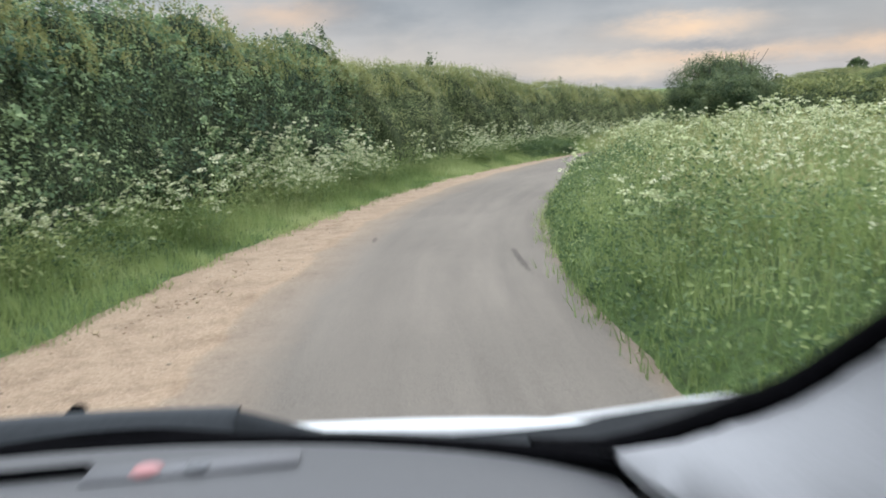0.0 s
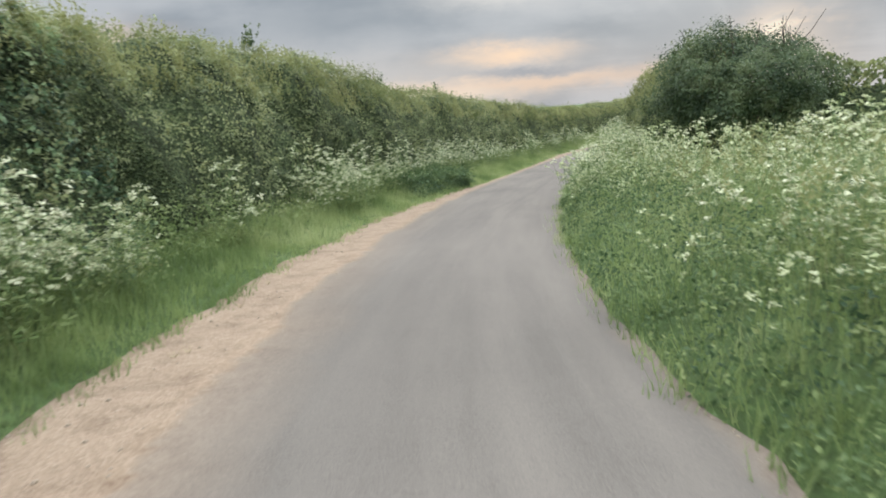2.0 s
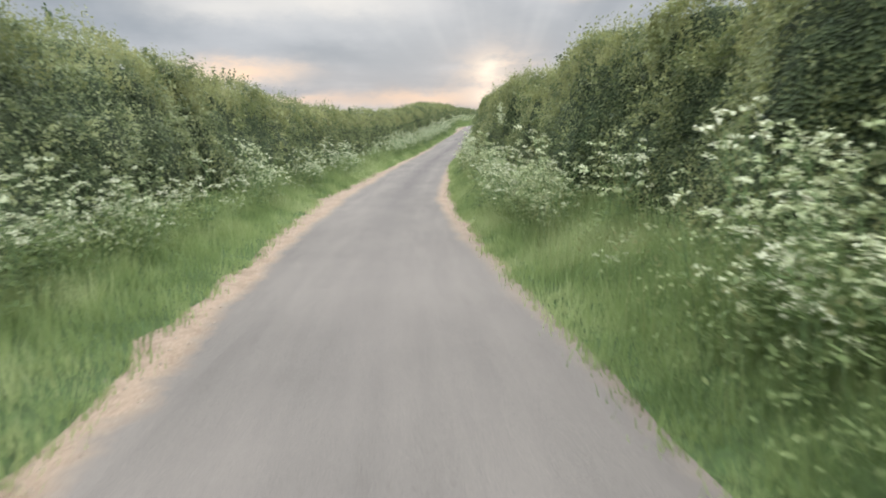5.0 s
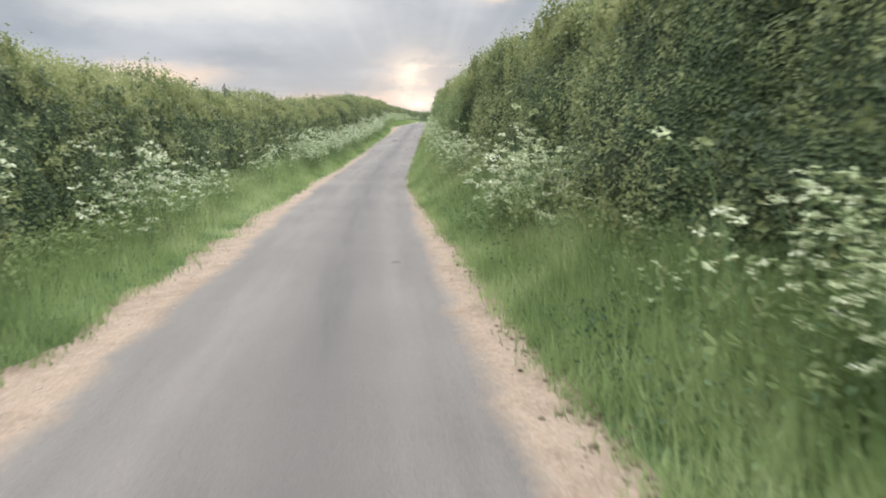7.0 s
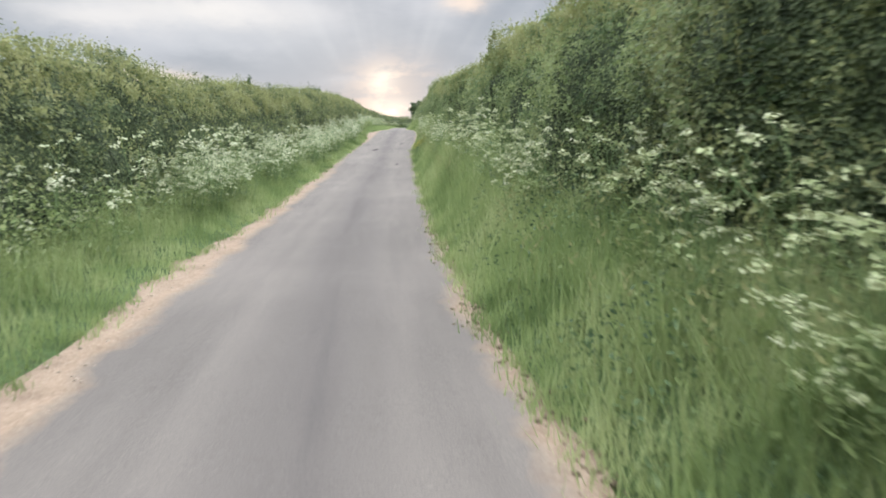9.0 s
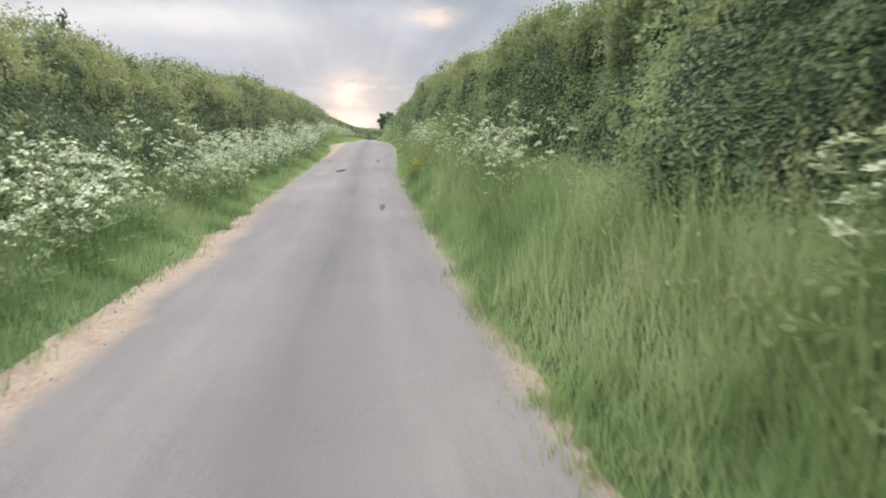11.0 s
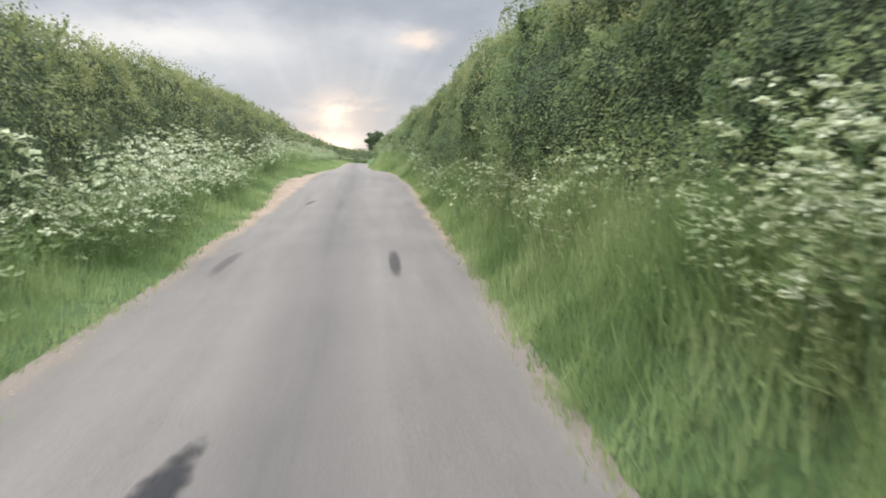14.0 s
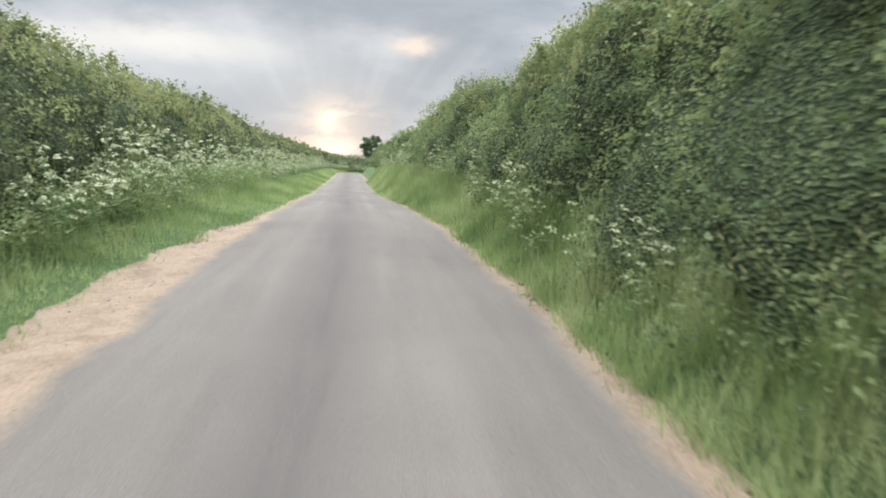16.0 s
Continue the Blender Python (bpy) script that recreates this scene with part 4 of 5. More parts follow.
def build_herbs():
    """Broad verge leaves between the grass and the hedge."""
    # leaves under the parsley; their dark colour carries the shade beneath the plants
    n = 38000
    s = -1 + 31 * rng.random(n)
    e0 = grass_right(s)
    l = e0 + 0.03 + 1.25 * rng.random(n) ** 1.2
    h = (0.16 + 0.50 * sm(l - e0, 0.0, 0.45)) * rng.random(n) ** 0.55 * (0.75 + 0.5 * vnoise(s * 0.9, l * 1.2 + 5))
    c = place(s, l, ground(s, l) + np.maximum(h, 0.02))
    v, f = leaves(c, unit(rng.normal(size=(n, 3)) * 0.6 + [0, 0, 0.8]), 0.018 + 0.036 * rng.random(n) ** 1.5, 0.5, 0.2)
    tagged(thing("ferny_undergrowth", v, f, M_DARK_LEAF), "ferny undergrowth at the foot of the parsley, coloured dark as in its shade", "undergrowth", kind="stuff")
    n = 26000
    s = 44 + 25 * rng.random(n)
    e0 = grass_right(s)
    l = e0 + 0.12 + np.maximum(right_face(s) - e0, 0.4) * rng.random(n)
    h = (0.14 + 0.34 * sm(l - e0, 0.0, 0.6)) * rng.random(n) ** 0.6 * (0.7 + 0.6 * vnoise(s * 0.9, l * 1.4))
    keep = vnoise(s * 0.35, l * 0.8 + 4) + 0.5 * rng.normal(size=n) > -0.2
    s, l, h = s[keep], l[keep], h[keep]
    n = len(s)
    c = place(s, l, ground(s, l) + np.maximum(h, 0.02))
    v, f = leaves(c, unit(rng.normal(size=(n, 3)) * 0.5 + [0, 0, 0.8]), 0.024 + 0.034 * rng.random(n), 0.5, 0.2)
    tagged(thing("bank_herbs", v, f, M_DARK_LEAF), "dark green herbs among the grass of the bank", "herbs", kind="stuff")
    for n, s0, s1, near in ((9000, 25.6, 30.6, 0.12), (1500, 5.6, 7.4, 0.40)):
        s = s0 + (s1 - s0) * rng.random(n)
        l = grass_left(s) - near - 1.2 * rng.random(n)
        h = (0.20 + 0.40 * sm(grass_left(s) - l, 0.1, 0.6)) * rng.random(n) ** 0.6 * (0.8 + 0.4 * vnoise(s * 1.2, l * 1.5)) * np.sqrt(np.clip(np.minimum(s - s0 + 0.1, s1 + 0.1 - s), 0.05, 1)) * (0.75 if s0 < 10 else 1.0)
        c = place(s, l, ground(s, l) + np.maximum(h, 0.02))
        v, f = leaves(c, unit(rng.normal(size=(n, 3)) * 0.5 + [0, 0, 0.8]), 0.030 + 0.040 * rng.random(n), 0.5, 0.2)
        tagged(thing("nettle_bed", v, f, M_DARK_LEAF), "bed of dark green nettles at the gravel's edge", "nettles", kind="stuff")
    for side, n in ((-1, 80000), (1, 110000)):
        s = -5 + 135 * rng.random(n)
        if side < 0:
            e0 = np.maximum(2.45, 0.55 - grass_left(s))
            l = -(e0 + np.maximum(-left_face(s) + 0.15 - e0, 0.15) * rng.random(n))
            top = 0.35 + 0.45 * rng.random(n) * (0.6 + 0.6 * vnoise(s * 0.5, 77.0))
        else:
            e0 = grass_right(s)
            far = np.where(s < 22, 7.0, right_face(s) + 0.2)
            gap_ = np.where(s < 23, 0.04, 0.15)
            l = e0 + gap_ + (far - e0 - gap_) * rng.random(n) ** np.where(s < 23, 1.5, 1.0)
            top = (0.30 + 0.45 * rng.random(n) * (0.6 + 0.6 * vnoise(s * 0.5, 55.0))) * sm(l - e0, 0.0, np.where(s < 23, 0.25, 0.5)) + 0.06
            weedy = sm(s, 82, 86) * (1 - sm(s, 104, 109))
            top = top * np.where(s < 36, 1.05, 0.8 + 1.1 * weedy) + 0.12 * weedy
            thin = ((s < 36) & (rng.random(n) < 0.8)) | ((rng.random(n) < 0.40 + 0.6 * weedy) & (l - e0 > 0.45 * rng.random(n) + 0.3))
            s, l, top = s[thin], l[thin], top[thin]
            n = len(s)
        h = top * rng.random(n) ** 0.6
        c = place(s, l, ground(s, l) + h)
        nrm = np.stack([0.4 * rng.normal(size=n), 0.4 * rng.normal(size=n), np.ones(n)], -1)
        v, f = leaves(c, unit(nrm), (0.026 if side < 0 else 0.022) + (0.036 if side < 0 else 0.03) * rng.random(n), 0.5, 0.2)
        tagged(thing("verge_herbs", v, f, M_HERB), "leafy green herbs and nettles at the hedge foot", "herbs", kind="stuff")


def build_buttercups():
    s = np.concatenate([88.8 + 0.22 * rng.normal(size=80), 88.7 + 0.3 * rng.normal(size=70), 87.0 + 3.2 * rng.random(60)])
    l = np.concatenate([1.17 + 0.08 * rng.normal(size=80), 1.60 + 0.12 * rng.normal(size=70), 1.0 + 0.8 * rng.random(60)])
    r = np.random.default_rng(5)
    stem, cup = [], []
    for i in range(4):
        a = i * 1.6 + r.random()
        e = np.array([0.08 * math.cos(a), 0.08 * math.sin(a), 0.26 + 0.15 * r.random()])
        stem.append(tube([np.zeros(3), e * 0.55, e], [0.003, 0.0025, 0.002]))
        cup += florets(e, unit(np.array([0.3 * r.normal(), 0.3 * r.normal(), 1.0])), 0.008, 3, r, 0.0068)
    at_ = place(s, l, ground(s, l))
    v, f = scatter(joined(stem), at_, s * 9, 0.8 + 0.4 * rng.random(len(s)))
    ob = tagged(thing("buttercup_patch", v, f, M_STEM), "patch of yellow buttercups in the long grass", "buttercups", kind="stuff")
    v, f = scatter(joined(cup), at_, s * 9, 0.8 + 0.4 * rng.random(len(s)))
    tagged(thing("yellow_petals", v, f, M_BUTTER, ob), "bright yellow petals", kind="stuff")


def build_clump(name, s, l, radius, height, material, n, size, label, category):
    """A leafy plant: stems that fan out from one foot, with leaves along them."""
    r = np.random.default_rng(int(s * 10))
    foot = place(s, l, ground(s, l))
    stems, cs = [], []
    for i in range(12):
        a = i * 2.4 + r.random()
        e = foot + np.array([math.cos(a) * radius * r.random(), math.sin(a) * radius * r.random(), height * (0.6 + 0.4 * r.random())])
        stems.append(tube([foot - [0, 0, 0.03], (foot + e) / 2 + [0, 0, 0.06 * height], e], [0.008, 0.006, 0.003]))
        t = r.random(n // 12) ** 0.6
        cs.append(foot + (e - foot) * t[:, None] + r.normal(size=(n // 12, 3)) * radius * 0.28)
    c = np.vstack(cs)
    c[:, 2] = np.maximum(c[:, 2], foot[2] + 0.03)
    ob = new(name)
    ob.empty_display_size = 0.1
    tagged(ob, label, category)
    for v, f in stems:
        thing("stem", v, f, M_STEM, ob, True)
    lv, lf = leaves(c, unit(r.normal(size=c.shape) * 0.6 + [0, 0, 0.8]), size * (0.6 + 0.7 * r.random(len(c))), 0.6)
    tagged(thing("leafage", lv, lf, material, ob), kind="stuff")


def build_seed_grass():
    """Tall ripening grass with feathery heads, on the right verge."""
    n = 9000
    s = -2 + 112 * rng.random(n)
    s = np.where(rng.random(n) < 0.45, -2 + 26 * rng.random(n), s)
    e0 = grass_right(s)
    l = e0 + np.where(s < 26, 0.7, 0.25) + np.where(s < 24, 4.6, np.maximum(right_face(s) - e0, 0.5)) * rng.random(n) ** 1.2
    k = rng.random(n) < 0.30 + 0.6 * vnoise(s * 0.4, l * 0.6 + 31) + np.where(s < 26, 0.3, 0) + np.where((s > 84) & (s < 98), 0.25, 0)
    s, l = s[k], l[k]
    n = len(s)
    foot = place(s, l, ground(s, l) - 0.02)
    a = 6.3 * rng.random(n)
    h = (0.55 + 0.40 * rng.random(n))[:, None]
    lean = np.stack([0.16 * np.cos(a), 0.16 * np.sin(a), np.ones(n)], -1) * h
    w = np.stack([-np.sin(a), np.cos(a), np.zeros(n)], -1)
    tip = foot + lean
    neck = foot + lean * 0.80
    rows_ = [foot - w * 0.002, foot + w * 0.002, tip]
    f = [(0, 1, 2)]
    for j in range(4):
        c = neck + (tip - neck) * (j / 4)
        o = np.stack([np.cos(a + 2.1 * j), np.sin(a + 2.1 * j), np.full(n, 0.7)], -1) * (0.040 - 0.007 * j)
        rows_ += [c, c + o + np.array([0, 0, 0.015]), c + o * 0.55 - np.array([0, 0, 0.012])]
        f.append((3 + 3 * j, 4 + 3 * j, 5 + 3 * j))
    v = np.stack(rows_, 1)
    m = v.shape[1]
    fs = (np.array(f)[None] + (np.arange(n) * m)[:, None, None]).reshape(-1, 3)
    tagged(thing("meadow_grass", v.reshape(-1, 3), fs, M_SEED), "tall ripening meadow grass with feathery olive-tan heads", "grass", kind="stuff")


build_grass()
build_seed_grass()
for s_, l_, r_, h_ in ((28.6, -1.90, 0.38, 0.50), (29.3, -1.75, 0.30, 0.36), (27.6, -2.25, 0.45, 0.55), (26.4, -2.30, 0.40, 0.45), (30.2, -2.10, 0.40, 0.45)):
    build_clump("dock_plant", s_, l_, r_, h_, M_DARK_LEAF, 700, 0.075, "dark green dock plant at the edge of the gravel", "dock")
for s_, l_, r_, h_ in ((88.1, 1.62, 0.34, 0.95), (88.9, 1.70, 0.38, 1.10), (89.9, 1.80, 0.38, 1.05)):
    build_clump("elder_sapling", s_, l_, r_, h_, M_ELDER, 720, 0.060, "pale green elder sapling leaning out of the hedge", "sapling")
build_herbs()
build_parsley()
build_buttercups()


def build_blossom():
    """May blossom in the bank's hedge: white clusters of small flowers."""
    r = np.random.default_rng(23)
    heads = []
    for i in range(24):
        s = 47.2 + 0.24 * r.normal()
        h = 1.50 + 0.12 * r.normal()
        c = place(s, float(right_face(np.array(s))) - 0.12 - 0.10 * r.random(), h + float(ground(s, 2.1)))
        for k in range(4):
            e = c + 0.035 * r.normal(size=3)
            heads += florets(e, unit(np.array([0.6 * r.normal(), 0.6 * r.normal(), 0.7])), 0.016, 5, r, 0.0068)
    tagged(thing("may_blossom", *joined(heads), M_UMBEL, right_hedge), "white may blossom clusters", kind="stuff")


build_blossom()


# ---- the bush, the field hedge, the trees ----
def branch(pieces, a, b, r0, r1, wobble, r):
    mid = (a + b) / 2 + wobble * r.normal(size=3) * np.linalg.norm(b - a)
    pieces.append(tube([a, mid, b], [r0, (r0 + r1) / 2, r1], 6))


def build_bush(s, l, radius, height, label):
    r = np.random.default_rng(19)
    foot = place(s, l, ground(s, l))
    pieces = []
    tips = []
    for i in range(11):
        a = i * 2.4
        e = foot + np.array([math.cos(a) * radius * 0.75 * r.random(), math.sin(a) * radius * 0.75 * r.random(), height * (0.5 + 0.4 * r.random())])
        branch(pieces, foot + 0.1 * r.normal(size=3) * np.array([1, 1, 0]), e, 0.035, 0.012, 0.08, r)
        tips.append(e)
    v, f = joined(pieces)
    ob = tagged(thing("bush", v, f, M_BARK, smooth=True), label, "bush")
    n = 60000
    d = unit(rng.normal(size=(n, 3)) + np.array([0, 0, 0.15]))
    d[:, 2] = np.abs(d[:, 2]) * np.where(rng.random(n) < 0.8, 1, -0.5)
    lump = 1 + 0.20 * vnoise(d[:, 0] * 2.4 + 5, d[:, 1] * 2.4, d[:, 2] * 2.4) + 0.18 * vnoise(d[:, 0] * 6, d[:, 1] * 6 + 9, d[:, 2] * 6) + 0.06 * rng.normal(size=n)
    rad = lump * (1 - np.minimum(rng.exponential(0.10, n), 0.6))
    c = foot + np.array([0, 0, height * 0.45]) + d * rad[:, None] * np.array([radius, radius, height * 0.56])
    c[:, 2] = np.maximum(c[:, 2], foot[2] + 0.05)
    lv, lf = leaves(c, d + np.array([0, 0, 0.3]), 0.026 + 0.034 * rng.random(n))
    tagged(thing("crown", lv, lf, M_BUSH, ob), kind="stuff")
    # bare twigs that stick out of the top
    pieces = []
    for i in range(16):
        a = r.random() * 6.3
        b = foot + np.array([math.cos(a) * radius * 0.5, math.sin(a) * radius * 0.5, height * 0.85])
        branch(pieces, b, b + np.array([0.25 * r.normal(), 0.25 * r.normal(), 0.3 + 0.35 * r.random()]), 0.009, 0.004, 0.08, r)
    tagged(thing("twig_spray", *joined(pieces), M_BARK, ob), "bare thin twigs", kind="stuff")


build_bush(23.2, 4.45, 1.5, 2.35, "round dark green bush with bare twigs above the flowers")


def build_field_hedge():
    """An overgrown hedge that leaves the lane behind the bush."""
    a, b = np.array([9.5, 20.5]), np.array([44.0, 9.0])
    n = 34000
    t = rng.random(n)
    x = a[0] + (b[0] - a[0]) * t
    y = a[1] + (b[1] - a[1]) * t
    along = t * 36.4
    top = 1.75 + 0.6 * t + 0.30 * vnoise(along * 0.5, 3.3) + 0.15 * vnoise(along * 1.7, 8.8)
    h = top * np.sqrt(rng.random(n))
    wdt = 0.9 * np.sqrt(np.clip(1 - (h / top) ** 2, 0.02, 1))
    off = wdt * (rng.random(n) * 2 - 1)
    nx, ny = 11.5 / 36.4, 34.5 / 36.4
    z0 = -2.10 + 0.5 * t
    c = np.stack([x + nx * off, y + ny * off, z0 + h], -1)
    d = np.stack([nx * np.sign(off), ny * np.sign(off), np.full(n, 0.5)], -1)
    lv, lf = leaves(c, unit(d + 0.5 * rng.normal(size=(n, 3))), 0.07 + 0.05 * rng.random(n))
    # solid inside, in the dark core colour
    m = 60
    u = np.linspace(0, 1, m)
    rows_ = []
    for k, (o, hh) in enumerate(((-0.6, 0.0), (-0.45, 1.1), (0.0, 1.45), (0.45, 1.1), (0.6, 0.0))):
        rows_.append(np.stack([a[0] + (b[0] - a[0]) * u + nx * o, a[1] + (b[1] - a[1]) * u + ny * o, -2.25 + 0.5 * u + hh * (1 + 0.35 * u)], -1))
    v = np.stack(rows_, 1).reshape(-1, 3)
    ob = tagged(thing("hedge", v, grid_faces(m, 5), M_CORE, smooth=True), "low overgrown olive-green hedge across the field", "hedge")
    tagged(thing("foliage", lv, lf, M_HEDGE, ob), kind="stuff")


build_field_hedge()


def build_tree(at_, height, spread, seed, label, clumps=60):
    r = np.random.default_rng(seed)
    foot = np.array(at_, float)
    pieces = [tube([foot, foot + [0.1, 0, height * 0.25], foot + [0, 0.1, height * 0.5]], [0.30, 0.24, 0.16], 8)]
    for i in range(9):
        a = i * 2.4 + r.random()
        b = foot + np.array([0, 0, height * (0.28 + 0.22 * r.random())])
        e = b + np.array([math.cos(a) * spread * 0.36, math.sin(a) * spread * 0.36, height * (0.02 + 0.45 * r.random())])
        branch(pieces, b, e, 0.11, 0.05, 0.08, r)
        for k in range(3):
            q = e + np.array([r.normal() * spread * 0.12, r.normal() * spread * 0.12, height * 0.09 * r.random()])
            branch(pieces, e, q, 0.05, 0.02, 0.1, r)
    v, f = joined(pieces)
    ob = new("tree")
    ob.empty_display_size = 0.2
    tagged(ob, label, "tree")
    thing("trunk", v, f, M_BARK, ob, True)
    n = clumps * 90
    d = unit(r.normal(size=(clumps, 3)))
    rad = 0.45 + 0.55 * r.random(clumps) ** 0.5
    c0 = foot + np.array([0, 0, height * 0.64]) + d * rad[:, None] * np.array([spread * 0.46, spread * 0.46, height * 0.33])
    c = np.repeat(c0, 90, 0) + r.normal(size=(n, 3)) * np.array([0.30, 0.30, 0.22]) * spread / 6
    lv, lf = leaves(c, unit(r.normal(size=(n, 3)) + [0, 0, 0.4]), 0.20 + 0.16 * r.random(n))
    tagged(thing("crown", lv, lf, M_BUSH, ob), kind="stuff")


build_tree((151.0, 203.0, -4.4), 8.6, 5.0, 3, "small oak at the lane's far end, dark against the sky", 80)
build_tree((106.0, 184.0, -4.6), 6.0, 5.2, 8, "small round field tree on the skyline", 50)


# ---- dark repairs and stones on the road ----
def build_patches():
    """Tar repairs: s, right of the line, length, width, turn."""
    for s, l, a, b, turn in ((6.9, 0.94, 1.7, 0.09, -5), (94.2, -0.76, 1.8, 0.28, 6), (99.7, 0.42, 2.3, 0.17, 1), (99.7, -1.36, 1.9, 0.18, 2), (84.4, 0.30, 1.3, 0.12, 3),
                             (8.3, -0.77, 0.55, 0.08, -8), (54.5, 0.25, 0.22, 0.12, 30), (106.8, -0.95, 1.2, 0.12, 8)):
        ang = np.linspace(0, 2 * math.pi, 28, endpoint=False)
        rad = 1 + 0.16 * vnoise(np.cos(ang) * 1.3 + s, np.sin(ang) * 1.3)
        da, db = np.cos(ang) * rad * a / 2, np.sin(ang) * rad * b / 2
        t = radians(turn)
        ss, ll = s + da * math.cos(t) - db * math.sin(t), l + da * math.sin(t) + db * math.cos(t)
        rings = (1.0, 0.82, 0.6, 0.4, 0.2)
        rows_ = []
        for k, q in enumerate(rings):
            sq, lq = s + (ss - s) * q, l + (ll - l) * q
            rows_.append(place(sq, lq, crown(sq, lq) + (0.003 if k == 0 else 0.012)))
        v = np.vstack([*rows_, place(s, l, float(crown(s, l)) + 0.013)[None]])
        f = []
        for k in range(5):
            for i in range(28):
                p, q = k * 28 + i, k * 28 + (i + 1) % 28
                f += [(p, q, q + 28), (p, q + 28, p + 28)] if k < 4 else [(p, q, 140)]
        ob = thing("road_patch", v, np.array(f)[:, ::-1], M_PATCH, smooth=True)
        set_uv(ob.data, "UVMap", np.stack([np.append(np.repeat(rings, 28), 0.0), np.full(141, 0.95 if s == 94.2 else 0.25 if s < 82 or l < -1.3 else 0.45)], -1))
        tagged(ob, "dark tar patch on the worn asphalt", "patch", "tar patches on the lane", "structure")


def build_stones():
    """Loose stones on the sandy margins."""
    n = 6000
    s = -3 + 128 * rng.random(n)
    left = rng.random(n) < 0.65
    lo = np.where(left, grass_left(s) - 0.05, asphalt_right(s) - 0.04)
    hi = np.where(left, asphalt_left(s) + 0.06, grass_right(s) + 0.05)
    l = lo + (hi - lo) * rng.random(n)
    size = 0.004 + 0.015 * rng.random(n) ** 4
    oct_v = np.array([(1, 0, 0), (0, 1, 0), (-1, 0, 0), (0, -1, 0), (0, 0, 0.7), (0.3, 0.2, -0.4)], float)
    oct_f = np.array([(0, 1, 4), (1, 2, 4), (2, 3, 4), (3, 0, 4), (1, 0, 5), (2, 1, 5), (3, 2, 5), (0, 3, 5)])
    at_ = place(s, l, np.maximum(sandy(s, l), crown(s, l) - 0.005) + 0.003)
    v, f = scatter((oct_v, oct_f), at_, rng.random(n) * 6.3, size)
    tagged(thing("loose_stones", v, f, M_STONE), "pale loose stones scattered on the sandy margins", "stones", kind="stuff")


M_STRAW = plain("dry straw", (0.30, 0.24, 0.15), 0.8, 0.2, 30, 0.3)


def build_tufts():
    """Small dry weeds on the sandy margin."""
    r = np.random.default_rng(77)
    for i in range(14):
        s = 3.0 + 14.0 * r.random()
        l = float(asphalt_left(s)) - 0.15 - (float(asphalt_left(s)) - float(grass_left(s)) - 0.25) * r.random()
        foot = place(s, l, float(sandy(np.array(s), np.array(l))) - 0.004)
        rows_ = []
        for k in range(16):
            a, h = 6.3 * r.random(), 0.03 + 0.07 * r.random()
            d = np.array([math.cos(a), math.sin(a), 0])
            w = np.array([-d[1], d[0], 0]) * 0.003
            rows_.append((np.stack([foot + d * 0.008 - w, foot + d * 0.008 + w, foot + d * h * 0.9 + [0, 0, h * (0.3 + 0.6 * r.random())]]), [(0, 1, 2)]))
        tagged(thing("dry_tuft", *joined(rows_), M_STRAW), "small dry straw-coloured weed on the sandy margin", "weed", "dry weeds on the sand")


M_CLOD = plain("crumbled brown turf", (0.125, 0.100, 0.062), 0.95, 0.1, 40, 0.5, 0.6)


M_CRUMB = plain("light brown soil", (0.185, 0.128, 0.088), 0.95, 0.1, 30, 0.4)


def build_turf_lip():
    """Crumbling brown clods where the turf breaks off over the sand."""
    r = np.random.default_rng(41)
    n = 2600
    s = np.where(r.random(n) < 0.75, 46 + 24 * r.random(n), 98 + 16 * r.random(n))
    k = vnoise(s * 1.6, 12.5) + 0.5 * r.normal(size=n) > -0.1
    s = s[k]
    n = len(s)
    l = grass_right(s) + 0.01 + 0.07 * r.normal(size=n)
    size = 0.008 + 0.016 * r.random(n) ** 2
    ball = bmesh.new()
    bmesh.ops.create_icosphere(ball, subdivisions=1, radius=1)
    v = np.array([q.co[:] for q in ball.verts])
    f = np.array([[q.index for q in t.verts] for t in ball.faces])
    ball.free()
    v = v * (1 + 0.28 * r.normal(size=(len(v), 1))) * np.array([1.2, 1.0, 0.6])
    at_ = place(s, l, np.maximum(sandy(s, l), ground(s, l)) + size * 0.2)
    tagged(thing("turf_clods", *scatter((v, f), at_, 6.3 * r.random(n), size), M_CLOD), "crumbled brown turf clods along the sandy margin", "clods", kind="stuff")
    # lighter crumbs of soil spread over the wide sand
    m = 2600
    s = np.where(r.random(m) < 0.7, 0.5 + 12 * r.random(m), 101 + 13 * r.random(m))
    wide = asphalt_left(s) - grass_left(s)
    l = grass_left(s) + wide * (0.42 + 0.24 * vnoise(s * 0.5, 3.7) + 0.07 * r.normal(size=m))
    k = (vnoise(s * 0.9, l * 3.0 + 8) + 0.20 * r.normal(size=m) > 0.22) & (l > grass_left(s)) & (l < asphalt_left(s))
    s, l = s[k], l[k]
    size = 0.003 + 0.010 * r.random(len(s)) ** 3
    at_ = place(s, l, sandy(s, l) + size * 0.15)
    tagged(thing("soil_crumbs", *scatter((v, f), at_, 6.3 * r.random(len(s)), size), M_CRUMB), "light brown soil crumbs scattered over the sand", "soil", kind="stuff")


build_patches()
build_turf_lip()
build_stones()
build_tufts()


